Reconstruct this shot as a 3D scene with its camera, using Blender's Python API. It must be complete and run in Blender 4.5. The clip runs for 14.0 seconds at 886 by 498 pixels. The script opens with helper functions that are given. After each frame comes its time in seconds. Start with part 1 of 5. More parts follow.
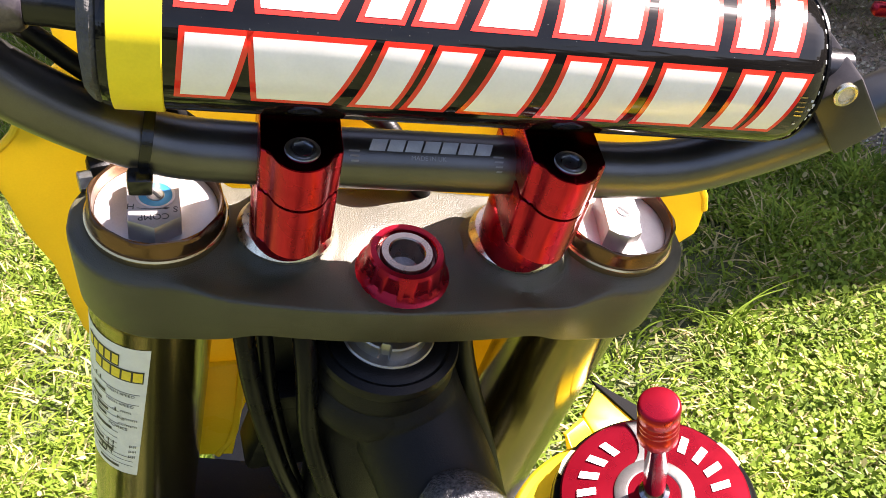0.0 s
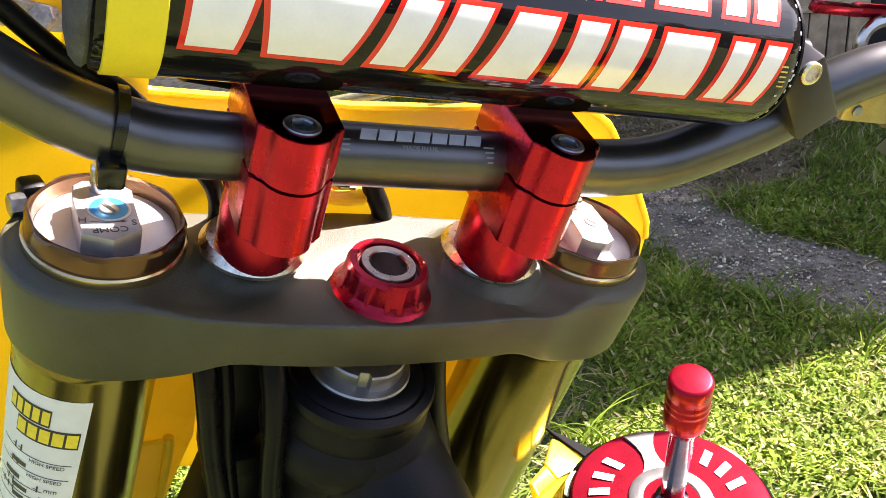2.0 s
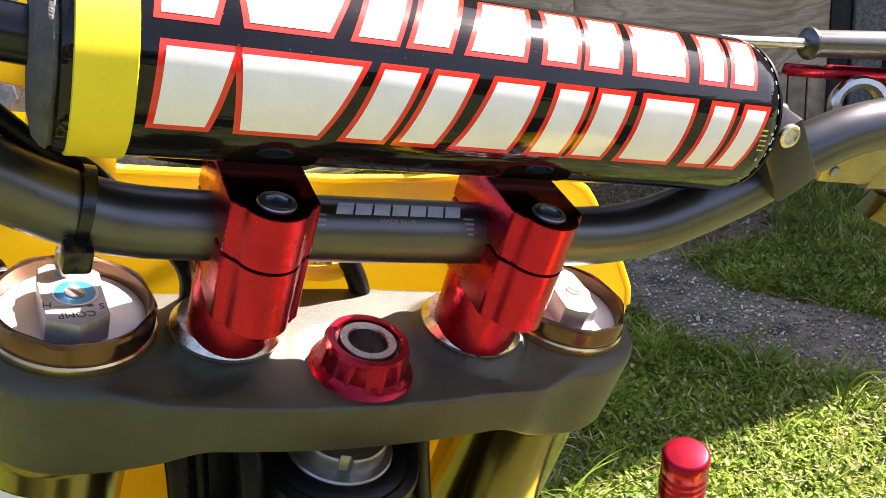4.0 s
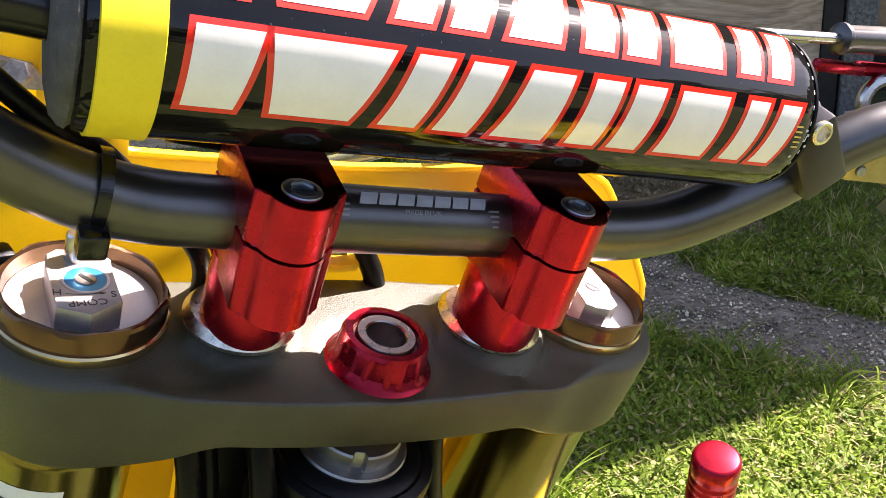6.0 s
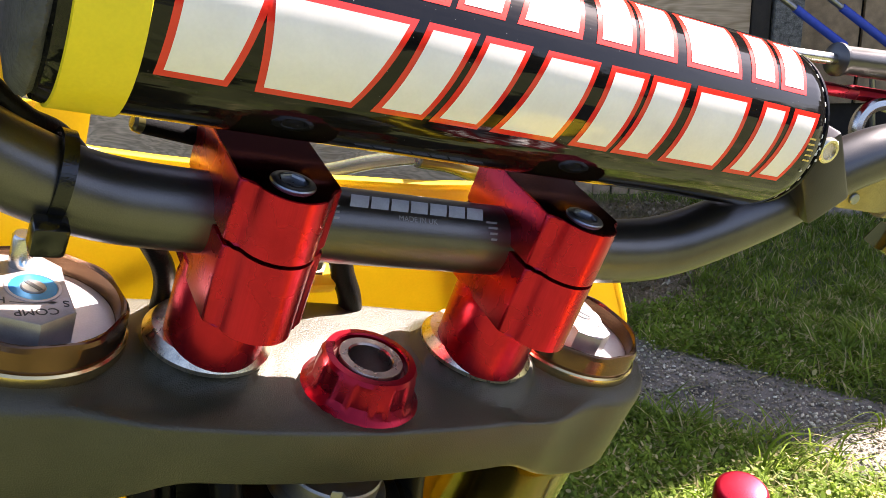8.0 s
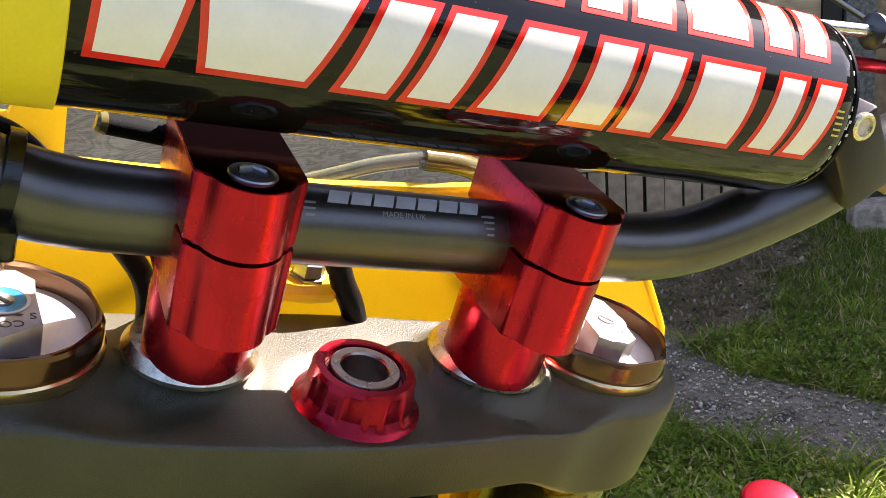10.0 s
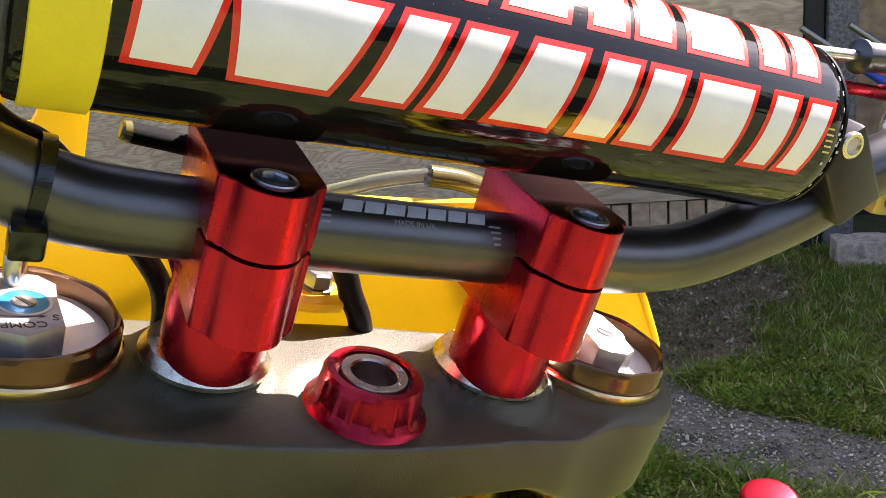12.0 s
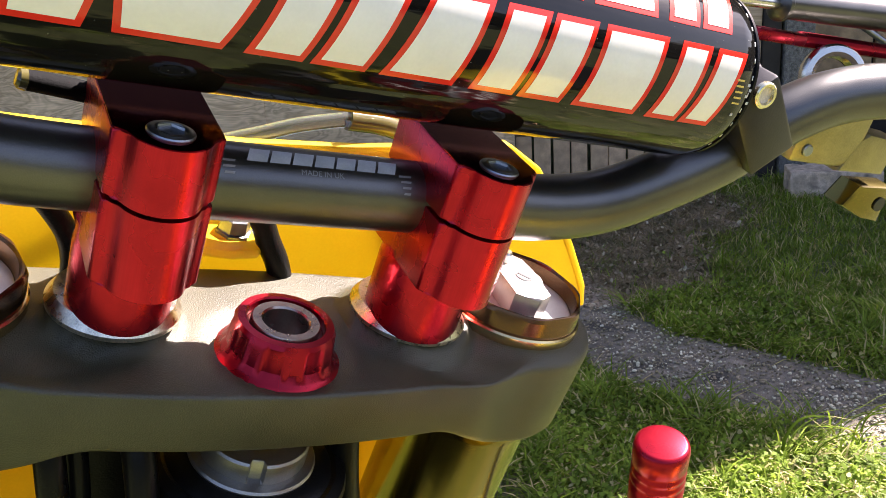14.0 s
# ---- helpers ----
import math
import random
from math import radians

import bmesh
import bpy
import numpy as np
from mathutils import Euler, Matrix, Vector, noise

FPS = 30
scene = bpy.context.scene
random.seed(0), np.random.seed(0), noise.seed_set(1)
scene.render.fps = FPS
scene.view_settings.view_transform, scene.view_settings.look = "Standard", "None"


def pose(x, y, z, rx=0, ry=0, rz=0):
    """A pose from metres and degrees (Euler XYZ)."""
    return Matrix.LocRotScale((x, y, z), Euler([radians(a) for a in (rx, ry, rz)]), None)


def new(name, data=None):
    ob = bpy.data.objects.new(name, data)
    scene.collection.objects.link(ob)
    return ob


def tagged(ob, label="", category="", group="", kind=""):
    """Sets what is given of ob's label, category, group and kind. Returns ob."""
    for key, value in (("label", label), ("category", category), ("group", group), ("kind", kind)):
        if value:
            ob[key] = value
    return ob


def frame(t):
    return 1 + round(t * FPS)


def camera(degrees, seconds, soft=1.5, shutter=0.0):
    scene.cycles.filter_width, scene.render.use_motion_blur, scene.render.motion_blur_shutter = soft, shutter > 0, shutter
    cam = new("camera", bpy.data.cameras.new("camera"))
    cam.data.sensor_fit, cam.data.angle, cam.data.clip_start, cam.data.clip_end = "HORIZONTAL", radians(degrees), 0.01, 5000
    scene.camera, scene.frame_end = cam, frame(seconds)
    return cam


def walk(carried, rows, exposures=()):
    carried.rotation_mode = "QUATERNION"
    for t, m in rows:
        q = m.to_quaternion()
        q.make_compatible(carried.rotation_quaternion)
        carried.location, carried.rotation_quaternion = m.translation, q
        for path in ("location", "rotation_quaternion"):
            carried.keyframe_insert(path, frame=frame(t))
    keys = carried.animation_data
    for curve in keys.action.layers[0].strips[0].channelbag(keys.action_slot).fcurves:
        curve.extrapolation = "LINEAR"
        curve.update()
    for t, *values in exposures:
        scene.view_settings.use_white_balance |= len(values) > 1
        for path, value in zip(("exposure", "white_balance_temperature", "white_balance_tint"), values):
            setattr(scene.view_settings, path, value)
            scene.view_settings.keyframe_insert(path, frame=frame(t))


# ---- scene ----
cam = camera(50.97, 14.0, soft=0.85)
# The steering head's own frame: x to the bike's right, y ahead, z up the steering axis; it leans in the world.
BIKE = pose(0, 0, 1.02, 16.96, 14.08, 0)
PATH = [
    (0.0, -0.0747, -0.2446, 0.2795, 42.73, -11.07, -8.26),
    (0.5, -0.0580, -0.2434, 0.2515, 44.12, -13.89, -8.64),
    (1.0, -0.0908, -0.2505, 0.2230, 48.84, -17.91, -15.47),
    (1.5, -0.1093, -0.2446, 0.2076, 53.43, -17.82, -17.57),
    (2.0, -0.1263, -0.2534, 0.2082, 54.96, -15.31, -19.54),
    (2.5, -0.1324, -0.2534, 0.2151, 57.59, -16.53, -20.65),
    (3.0, -0.1294, -0.2473, 0.2102, 58.76, -15.24, -19.21),
    (3.2, -0.1253, -0.2464, 0.2096, 59.36, -14.91, -19.65),
    (5.3, -0.1303, -0.2338, 0.1989, 59.19, -16.31, -23.61),
    (5.5, -0.1325, -0.2323, 0.1991, 58.70, -16.02, -22.71),
    (6.0, -0.1318, -0.2305, 0.1972, 58.98, -16.39, -22.06),
    (6.5, -0.1368, -0.2268, 0.1966, 60.04, -17.00, -22.39),
    (7.0, -0.1406, -0.2206, 0.1842, 61.12, -17.57, -22.51),
    (7.5, -0.1386, -0.2155, 0.1692, 62.71, -18.79, -23.65),
    (8.0, -0.1358, -0.2111, 0.1638, 64.20, -19.09, -25.81),
    (8.2, -0.1400, -0.2084, 0.1702, 64.52, -19.12, -26.31),
    (10.3, -0.1020, -0.2112, 0.1523, 65.69, -14.87, -22.05),
    (10.5, -0.1038, -0.2129, 0.1553, 65.93, -14.96, -22.06),
    (11.0, -0.1063, -0.2148, 0.1572, 66.61, -15.39, -22.73),
    (11.5, -0.1048, -0.2179, 0.1497, 66.84, -15.50, -23.17),
    (12.0, -0.1140, -0.2197, 0.1486, 67.72, -15.78, -23.11),
    (12.5, -0.1164, -0.2180, 0.1455, 68.70, -16.14, -23.23),
    (13.0, -0.1055, -0.2118, 0.1532, 68.07, -16.37, -23.94),
    (13.5, -0.1047, -0.2192, 0.1582, 65.70, -16.51, -24.87),
    (14.0, -0.1014, -0.2233, 0.1593, 63.80, -16.96, -25.23),
]
walk(cam, [(t, BIKE @ pose(x, y, z, rx, ry, rz)) for t, x, y, z, rx, ry, rz in PATH], [(0.0, 2.64, 6500, 26), (0.8, 2.94, 6500, 26), (1.5, 3.06, 6500, 26), (2.5, 2.86, 6500, 26), (5.5, 2.7, 6500, 26), (7.0, 2.62, 6500, 26), (8.0, 2.72, 6500, 26), (12.0, 2.72, 6500, 26), (14.0, 2.76, 6500, 26)])

# ---- light ----
SUN = BIKE.to_3x3() @ Vector((0.52, 0.268, 0.811)).normalized()
ELEVATION, AZIMUTH = math.asin(SUN.z), math.atan2(SUN.x, SUN.y)
world = bpy.data.worlds.new("sky")
world.use_nodes = True
scene.world = world
sky = world.node_tree.nodes.new("ShaderNodeTexSky")
sky.sky_type, sky.sun_disc = "NISHITA", False
sky.sun_elevation, sky.sun_rotation = ELEVATION, AZIMUTH
sky.air_density, sky.dust_density, sky.ozone_density = 1.0, 1.6, 0.8
world.node_tree.nodes["Background"].inputs["Strength"].default_value = 0.05
world.node_tree.links.new(sky.outputs[0], world.node_tree.nodes["Background"].inputs["Color"])
sun = new("sun", bpy.data.lights.new("sun", "SUN"))
sun.data.energy, sun.data.angle, sun.data.color = 5.0, radians(0.53), (1.0, 0.95, 0.86)
sun.rotation_euler = SUN.to_track_quat("Z", "Y").to_euler()

# ---- materials ----


def material(name, colour, rough=0.5, metal=0.0, spread=0.12, size=0.004, fine=0.0006, bump=0.1, dirt=None, coat=0.0, sheen=0.0, pieces=False, edge=0.45, stretch=None, translucent=0.0, gloss=0.5, specks=0.0):
    """A surface with stains about size metres wide and grain about fine metres wide; dirt is a second colour in patches."""
    m = bpy.data.materials.new(name)
    m.use_nodes = True
    nodes, link = m.node_tree.nodes, m.node_tree.links.new
    b = nodes["Principled BSDF"]
    where = nodes.new("ShaderNodeTexCoord").outputs["Object"]

    def noise_at(width, detail=3.0):
        n = nodes.new("ShaderNodeTexNoise")
        n.inputs["Scale"].default_value, n.inputs["Detail"].default_value = 1.0 / width, detail
        if stretch and width == fine:
            s = nodes.new("ShaderNodeMapping")
            s.inputs["Scale"].default_value = stretch
            link(where, s.inputs["Vector"])
            link(s.outputs[0], n.inputs["Vector"])
        else:
            link(where, n.inputs["Vector"])
        return n.outputs["Fac"]

    def ramp(fac, a, c, lo=0.3, hi=0.7):
        r = nodes.new("ShaderNodeValToRGB")
        r.color_ramp.elements[0].position, r.color_ramp.elements[0].color = lo, (*a, 1)
        r.color_ramp.elements[1].position, r.color_ramp.elements[1].color = hi, (*c, 1)
        link(fac, r.inputs[0])
        return r.outputs[0]

    def mix(fac, a, c, kind="MIX"):
        x = nodes.new("ShaderNodeMix")
        x.data_type, x.blend_type = "RGBA", kind
        if hasattr(fac, "links"):
            link(fac, x.inputs[0])
        else:
            x.inputs[0].default_value = fac
        for s, v in ((x.inputs[6], a), (x.inputs[7], c)):
            if hasattr(v, "links"):
                link(v, s)
            else:
                s.default_value = (*v, 1)
        return x.outputs[2]

    big, small = noise_at(size), noise_at(fine, 2.0)
    lo, hi = [c * (1 - spread) for c in colour], [min(1, c * (1 + spread)) for c in colour]
    col = ramp(big, lo, hi)
    grain = ramp(small, [1 - spread * 0.8] * 3, [1 + spread * 0.4] * 3)
    col = mix(0.7, col, grain, "MULTIPLY")
    if dirt:
        col = mix(ramp(noise_at(size * 2.3, 6.0), (0, 0, 0), (1, 1, 1), edge, edge + 0.18), col, dirt)
    if specks:
        col = mix(ramp(noise_at(specks, 1.0), (0, 0, 0), (0.8, 0.8, 0.8), 0.78, 0.82), col, (0.3, 0.3, 0.28))
    if pieces:
        info = nodes.new("ShaderNodeObjectInfo")
        col = mix(0.6, col, ramp(info.outputs["Random"], (0.72, 0.72, 0.72), (1.15, 1.15, 1.15), 0, 1), "MULTIPLY")
    link(col, b.inputs["Base Color"])
    r = nodes.new("ShaderNodeMapRange")
    r.inputs["To Min"].default_value, r.inputs["To Max"].default_value = rough * 0.82, min(1, rough * 1.2)
    link(big, r.inputs["Value"])
    link(r.outputs[0], b.inputs["Roughness"])
    b.inputs["Metallic"].default_value, b.inputs["Specular IOR Level"].default_value = metal, gloss
    b.inputs["Coat Weight"].default_value, b.inputs["Coat Roughness"].default_value = coat, 0.06
    if sheen:
        b.inputs["Sheen Weight"].default_value = sheen
    if bump:
        k = nodes.new("ShaderNodeBump")
        k.inputs["Strength"].default_value, k.inputs["Distance"].default_value = bump, fine
        link(small, k.inputs["Height"])
        link(k.outputs[0], b.inputs["Normal"])
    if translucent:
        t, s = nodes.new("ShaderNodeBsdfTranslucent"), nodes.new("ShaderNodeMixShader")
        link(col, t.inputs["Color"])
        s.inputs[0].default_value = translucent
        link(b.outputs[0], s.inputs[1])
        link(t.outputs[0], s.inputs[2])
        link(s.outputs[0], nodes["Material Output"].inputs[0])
    return m


M_bar = material("graphite anodised aluminium", (0.12, 0.115, 0.108), 0.31, 0.9, 0.12, 0.02, 0.0004, 0.14)
M_red = material("red anodised aluminium", (0.46, 0.018, 0.034), 0.27, 0.92, 0.12, 0.012, 0.0004, 0.14, stretch=(1, 1, 0.03))
# Darker copy of the red: the pad's dark reflection is put into its colour.
M_redtop = material("polished red face darkened for reflection", (0.25, 0.014, 0.034), 0.12, 1.0, 0.1, 0.012, 0.0006, 0.02)
M_redgloss = material("bright red anodised aluminium", (0.32, 0.007, 0.02), 0.28, 0.8, 0.08, 0.01, 0.0005, 0.02)
M_triple = material("bead-blasted grey magnesium", (0.052, 0.049, 0.027), 0.42, 0.05, 0.3, 0.03, 0.00045, 0.55, gloss=0.54)
M_steel = material("machined aluminium", (0.52, 0.5, 0.49), 0.4, 0.6, 0.1, 0.01, 0.0006, 0.08)
M_washer = material("bright plated steel", (0.76, 0.7, 0.55), 0.28, 1.0, 0.3, 0.004, 0.0005, 0.15, dirt=(0.3, 0.24, 0.12), edge=0.56)
M_darkchrome = material("dark chromed steel", (0.34, 0.31, 0.31), 0.1, 1.0, 0.1, 0.004, 0.0005, 0.05)
M_hexagon = material("tan anodised aluminium", (0.4, 0.37, 0.345), 0.4, 0.6, 0.12, 0.006, 0.0004, 0.15)
M_bleed = material("turned aluminium screw", (0.6, 0.57, 0.52), 0.22, 1.0, 0.1, 0.004, 0.0004, 0.1)
M_zinc = material("zinc plated bolt steel", (0.3, 0.32, 0.35), 0.33, 1.0, 0.15, 0.003, 0.0004, 0.15)
M_bronze = material("bronze hard-anodised ring", (0.14, 0.078, 0.042), 0.24, 0.9, 0.14, 0.008, 0.0005, 0.04)
M_innerring = material("grey-brown steel", (0.36, 0.29, 0.24), 0.28, 0.95, 0.15, 0.006, 0.0005, 0.06)
M_gold = material("pale gold machined ring", (0.66, 0.5, 0.24), 0.22, 1.0, 0.1, 0.006, 0.0004, 0.05)
M_brass = material("pale brass", (0.74, 0.66, 0.44), 0.25, 1.0, 0.1, 0.003, 0.0004, 0.06)
M_fork = material("olive gold anodised fork tube", (0.2, 0.155, 0.042), 0.17, 0.95, 0.1, 0.04, 0.0005, 0.04)
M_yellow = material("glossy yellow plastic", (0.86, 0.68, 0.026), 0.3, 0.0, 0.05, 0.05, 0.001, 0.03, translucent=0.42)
# Yellow plastic copy, brighter and more translucent, in place of missing light.
M_shroud = material("brightened yellow shroud plastic", (0.92, 0.8, 0.05), 0.28, 0.0, 0.05, 0.05, 0.001, 0.03, translucent=0.66)
M_band = material("matt yellow vinyl", (0.82, 0.66, 0.012), 0.4, 0.0, 0.06, 0.02, 0.001, 0.015)
M_vinyl = material("glossy black vinyl", (0.006, 0.0055, 0.005), 0.07, 0.0, 0.3, 0.03, 0.0035, 0.05, gloss=0.34, specks=0.0008, stretch=(0.15, 1, 1))
M_foam = material("grey foam end", (0.085, 0.083, 0.078), 0.95, 0.0, 0.25, 0.006, 0.0012, 0.6)
M_white = material("white vinyl print", (0.82, 0.8, 0.74), 0.12, 0.0, 0.04, 0.01, 0.001, 0.01, gloss=0.4)
M_outline = material("red vinyl print", (0.75, 0.03, 0.015), 0.12, 0.0, 0.06, 0.01, 0.001, 0.03, coat=0.2)
M_black = material("black rubber", (0.004, 0.004, 0.004), 0.4, 0.0, 0.25, 0.01, 0.0008, 0.2, gloss=0.2)
M_matt = material("dull black rubber", (0.006, 0.006, 0.006), 0.8, 0.0, 0.25, 0.01, 0.0008, 0.2, gloss=0.08)
M_nylon = material("shiny black nylon", (0.004, 0.004, 0.004), 0.2, 0.0, 0.25, 0.004, 0.0006, 0.15)
M_gloss = material("black enamel", (0.004, 0.004, 0.0045), 0.28, 0.0, 0.25, 0.01, 0.0008, 0.08, gloss=0.13)
M_frame = material("black painted frame", (0.0075, 0.0072, 0.007), 0.5, 0.0, 0.25, 0.02, 0.0008, 0.2, dirt=(0.012, 0.0105, 0.008), edge=0.6, gloss=0.15)
M_bracket = material("satin black cast bracket", (0.026, 0.024, 0.026), 0.36, 0.2, 0.25, 0.012, 0.0007, 0.06, gloss=0.4)
# Pale specks paint the guard's sunlit sparkle into its colour.
M_grit = material("grip-textured black tape", (0.05, 0.05, 0.05), 0.24, 0.0, 0.5, 0.002, 0.0009, 1.0, specks=0.0011)
M_greylogo = material("pale grey print", (0.5, 0.52, 0.55), 0.4, 0.0, 0.1, 0.004, 0.0005, 0.03)
M_sticker = material("white paper decal", (0.72, 0.72, 0.68), 0.35, 0.0, 0.05, 0.01, 0.0006, 0.03)
M_ink = material("black ink", (0.02, 0.02, 0.02), 0.5, 0.0, 0.1, 0.002, 0.0005, 0.0)
M_inkyellow = material("yellow ink", (0.8, 0.62, 0.03), 0.4, 0.0, 0.1, 0.003, 0.0005, 0.0)
M_blue = material("blue anodised adjuster", (0.04, 0.25, 0.55), 0.3, 0.6, 0.1, 0.003, 0.0004, 0.05)
M_cast = material("cast silver aluminium", (0.33, 0.32, 0.3), 0.36, 0.9, 0.12, 0.01, 0.0006, 0.15)
M_clear = material("yellowed clear plastic", (0.62, 0.56, 0.3), 0.18, 0.0, 0.12, 0.01, 0.0006, 0.05)
M_galvanised = material("scuffed galvanised steel", (0.5, 0.46, 0.45), 0.5, 0.5, 0.35, 0.006, 0.0008, 0.3, dirt=(0.14, 0.11, 0.08), edge=0.58)
M_casting = material("purple-grey cast alloy", (0.105, 0.09, 0.11), 0.33, 0.6, 0.3, 0.006, 0.0012, 0.08)
M_rodblack = material("black coated steel rod", (0.008, 0.008, 0.009), 0.22, 0.2, 0.15, 0.02, 0.0006, 0.05)

M_soil = material("lawn soil and moss", (0.085, 0.1, 0.03), 0.95, 0.0, 0.35, 0.12, 0.012, 0.8, dirt=(0.2, 0.17, 0.085), edge=0.6)
M_earth = material("dry trodden earth", (0.42, 0.325, 0.235), 0.95, 0.0, 0.35, 0.07, 0.006, 0.9, dirt=(0.17, 0.125, 0.09), edge=0.54)
M_path = material("gravel bed", (0.2, 0.172, 0.132), 0.95, 0.0, 0.35, 0.06, 0.004, 1.0, dirt=(0.05, 0.045, 0.035), edge=0.55)
M_board = material("old fence board", (0.5, 0.34, 0.2), 0.85, 0.0, 0.25, 0.05, 0.003, 0.4, pieces=True)
M_hose = material("clear plastic hose", (0.6, 0.6, 0.5), 0.08, 0.0, 0.05, 0.01, 0.0006, 0.03)
M_hose.node_tree.nodes["Principled BSDF"].inputs["Transmission Weight"].default_value = 0.92
M_olive = material("olive tinted hose", (0.1, 0.085, 0.03), 0.15, 0.0, 0.15, 0.01, 0.0006, 0.03)
M_dark = material("dark brown timber", (0.035, 0.028, 0.022), 0.8, 0.0, 0.3, 0.05, 0.003, 0.3)
M_block = material("pale concrete", (0.56, 0.44, 0.32), 0.95, 0.0, 0.3, 0.03, 0.004, 0.9, dirt=(0.2, 0.16, 0.12), edge=0.53)
M_bark = material("rough grey bark", (0.2, 0.19, 0.17), 0.95, 0.0, 0.5, 0.02, 0.006, 1.0)


def ply_material(name, pale, line, across):
    """Rotary-cut plywood: wavy rings of grain along x, with stains and fine fibres."""
    m = bpy.data.materials.new(name)
    m.use_nodes = True
    nodes, link = m.node_tree.nodes, m.node_tree.links.new
    where = nodes.new("ShaderNodeTexCoord").outputs["Object"]

    def noise_at(scale, level, detail, twist=0.0):
        s, n = nodes.new("ShaderNodeMapping"), nodes.new("ShaderNodeTexNoise")
        s.inputs["Scale"].default_value = scale
        n.inputs["Scale"].default_value, n.inputs["Detail"].default_value, n.inputs["Distortion"].default_value = level, detail, twist
        link(where, s.inputs["Vector"])
        link(s.outputs[0], n.inputs["Vector"])
        return n.outputs["Fac"]

    def over(fac, a, b, lo, hi):
        r = nodes.new("ShaderNodeValToRGB")
        r.color_ramp.elements[0].position, r.color_ramp.elements[0].color = lo, (*a, 1)
        r.color_ramp.elements[1].position, r.color_ramp.elements[1].color = hi, (*b, 1)
        link(fac, r.inputs[0])
        return r.outputs[0]

    def times(a, b, amount):
        x = nodes.new("ShaderNodeMix")
        x.data_type, x.blend_type = "RGBA", "MULTIPLY"
        x.inputs[0].default_value = amount
        link(a, x.inputs[6])
        link(b, x.inputs[7])
        return x.outputs[2]

    many, fold = nodes.new("ShaderNodeMath"), nodes.new("ShaderNodeMath")
    many.operation, fold.operation = "MULTIPLY", "PINGPONG"
    many.inputs[1].default_value, fold.inputs[1].default_value = 9.0, 0.5
    link(noise_at((0.3, 1, 1), across * 0.7, 3.0, 1.1), many.inputs[0])
    link(many.outputs[0], fold.inputs[0])
    col = over(fold.outputs[0], line, pale, 0.0, 0.45)
    col = times(col, over(noise_at((0.05, 1, 1), 260, 2.0), (0.75, 0.73, 0.7), (1.15, 1.15, 1.15), 0.3, 0.7), 0.7)
    col = times(col, over(noise_at((0.6, 1, 1), 2.2, 4.0), (0.72, 0.7, 0.68), (1.1, 1.1, 1.1), 0.35, 0.65), 0.8)
    b = nodes["Principled BSDF"]
    link(col, b.inputs["Base Color"])
    b.inputs["Roughness"].default_value, b.inputs["Specular IOR Level"].default_value = 0.8, 0.2
    k = nodes.new("ShaderNodeBump")
    k.inputs["Strength"].default_value, k.inputs["Distance"].default_value = 0.3, 0.002
    link(fold.outputs[0], k.inputs["Height"])
    link(k.outputs[0], b.inputs["Normal"])
    return m


M_bluegrip = material("blue rubber grip", (0.03, 0.07, 0.45), 0.5, 0.0, 0.1, 0.02, 0.002, 0.1)
M_ply = ply_material("weathered plywood", (0.74, 0.57, 0.4), (0.5, 0.36, 0.23), 6.0)
# Paler copy of the plywood: the left wall's brighter light sits in its colour.
M_lightply = ply_material("lightened plywood", (0.84, 0.63, 0.41), (0.56, 0.4, 0.25), 14.0)
# Olive and darkness in this colour stand in for mirrored grass and shade.
M_tintcast = material("olive-tinted cast alloy", (0.32, 0.28, 0.14), 0.4, 0.7, 0.2, 0.012, 0.0008, 0.25)
M_fineprint = material("dull grey print", (0.24, 0.24, 0.25), 0.45, 0.0, 0.1, 0.004, 0.0005, 0.0)
M_hedge = material("dark hedge leaves", (0.014, 0.024, 0.007), 0.7, 0.0, 0.5, 0.2, 0.03, 1.0)
M_roof = material("dull grey roofing", (0.2, 0.2, 0.2), 0.8, 0.0, 0.2, 0.3, 0.02, 0.3)


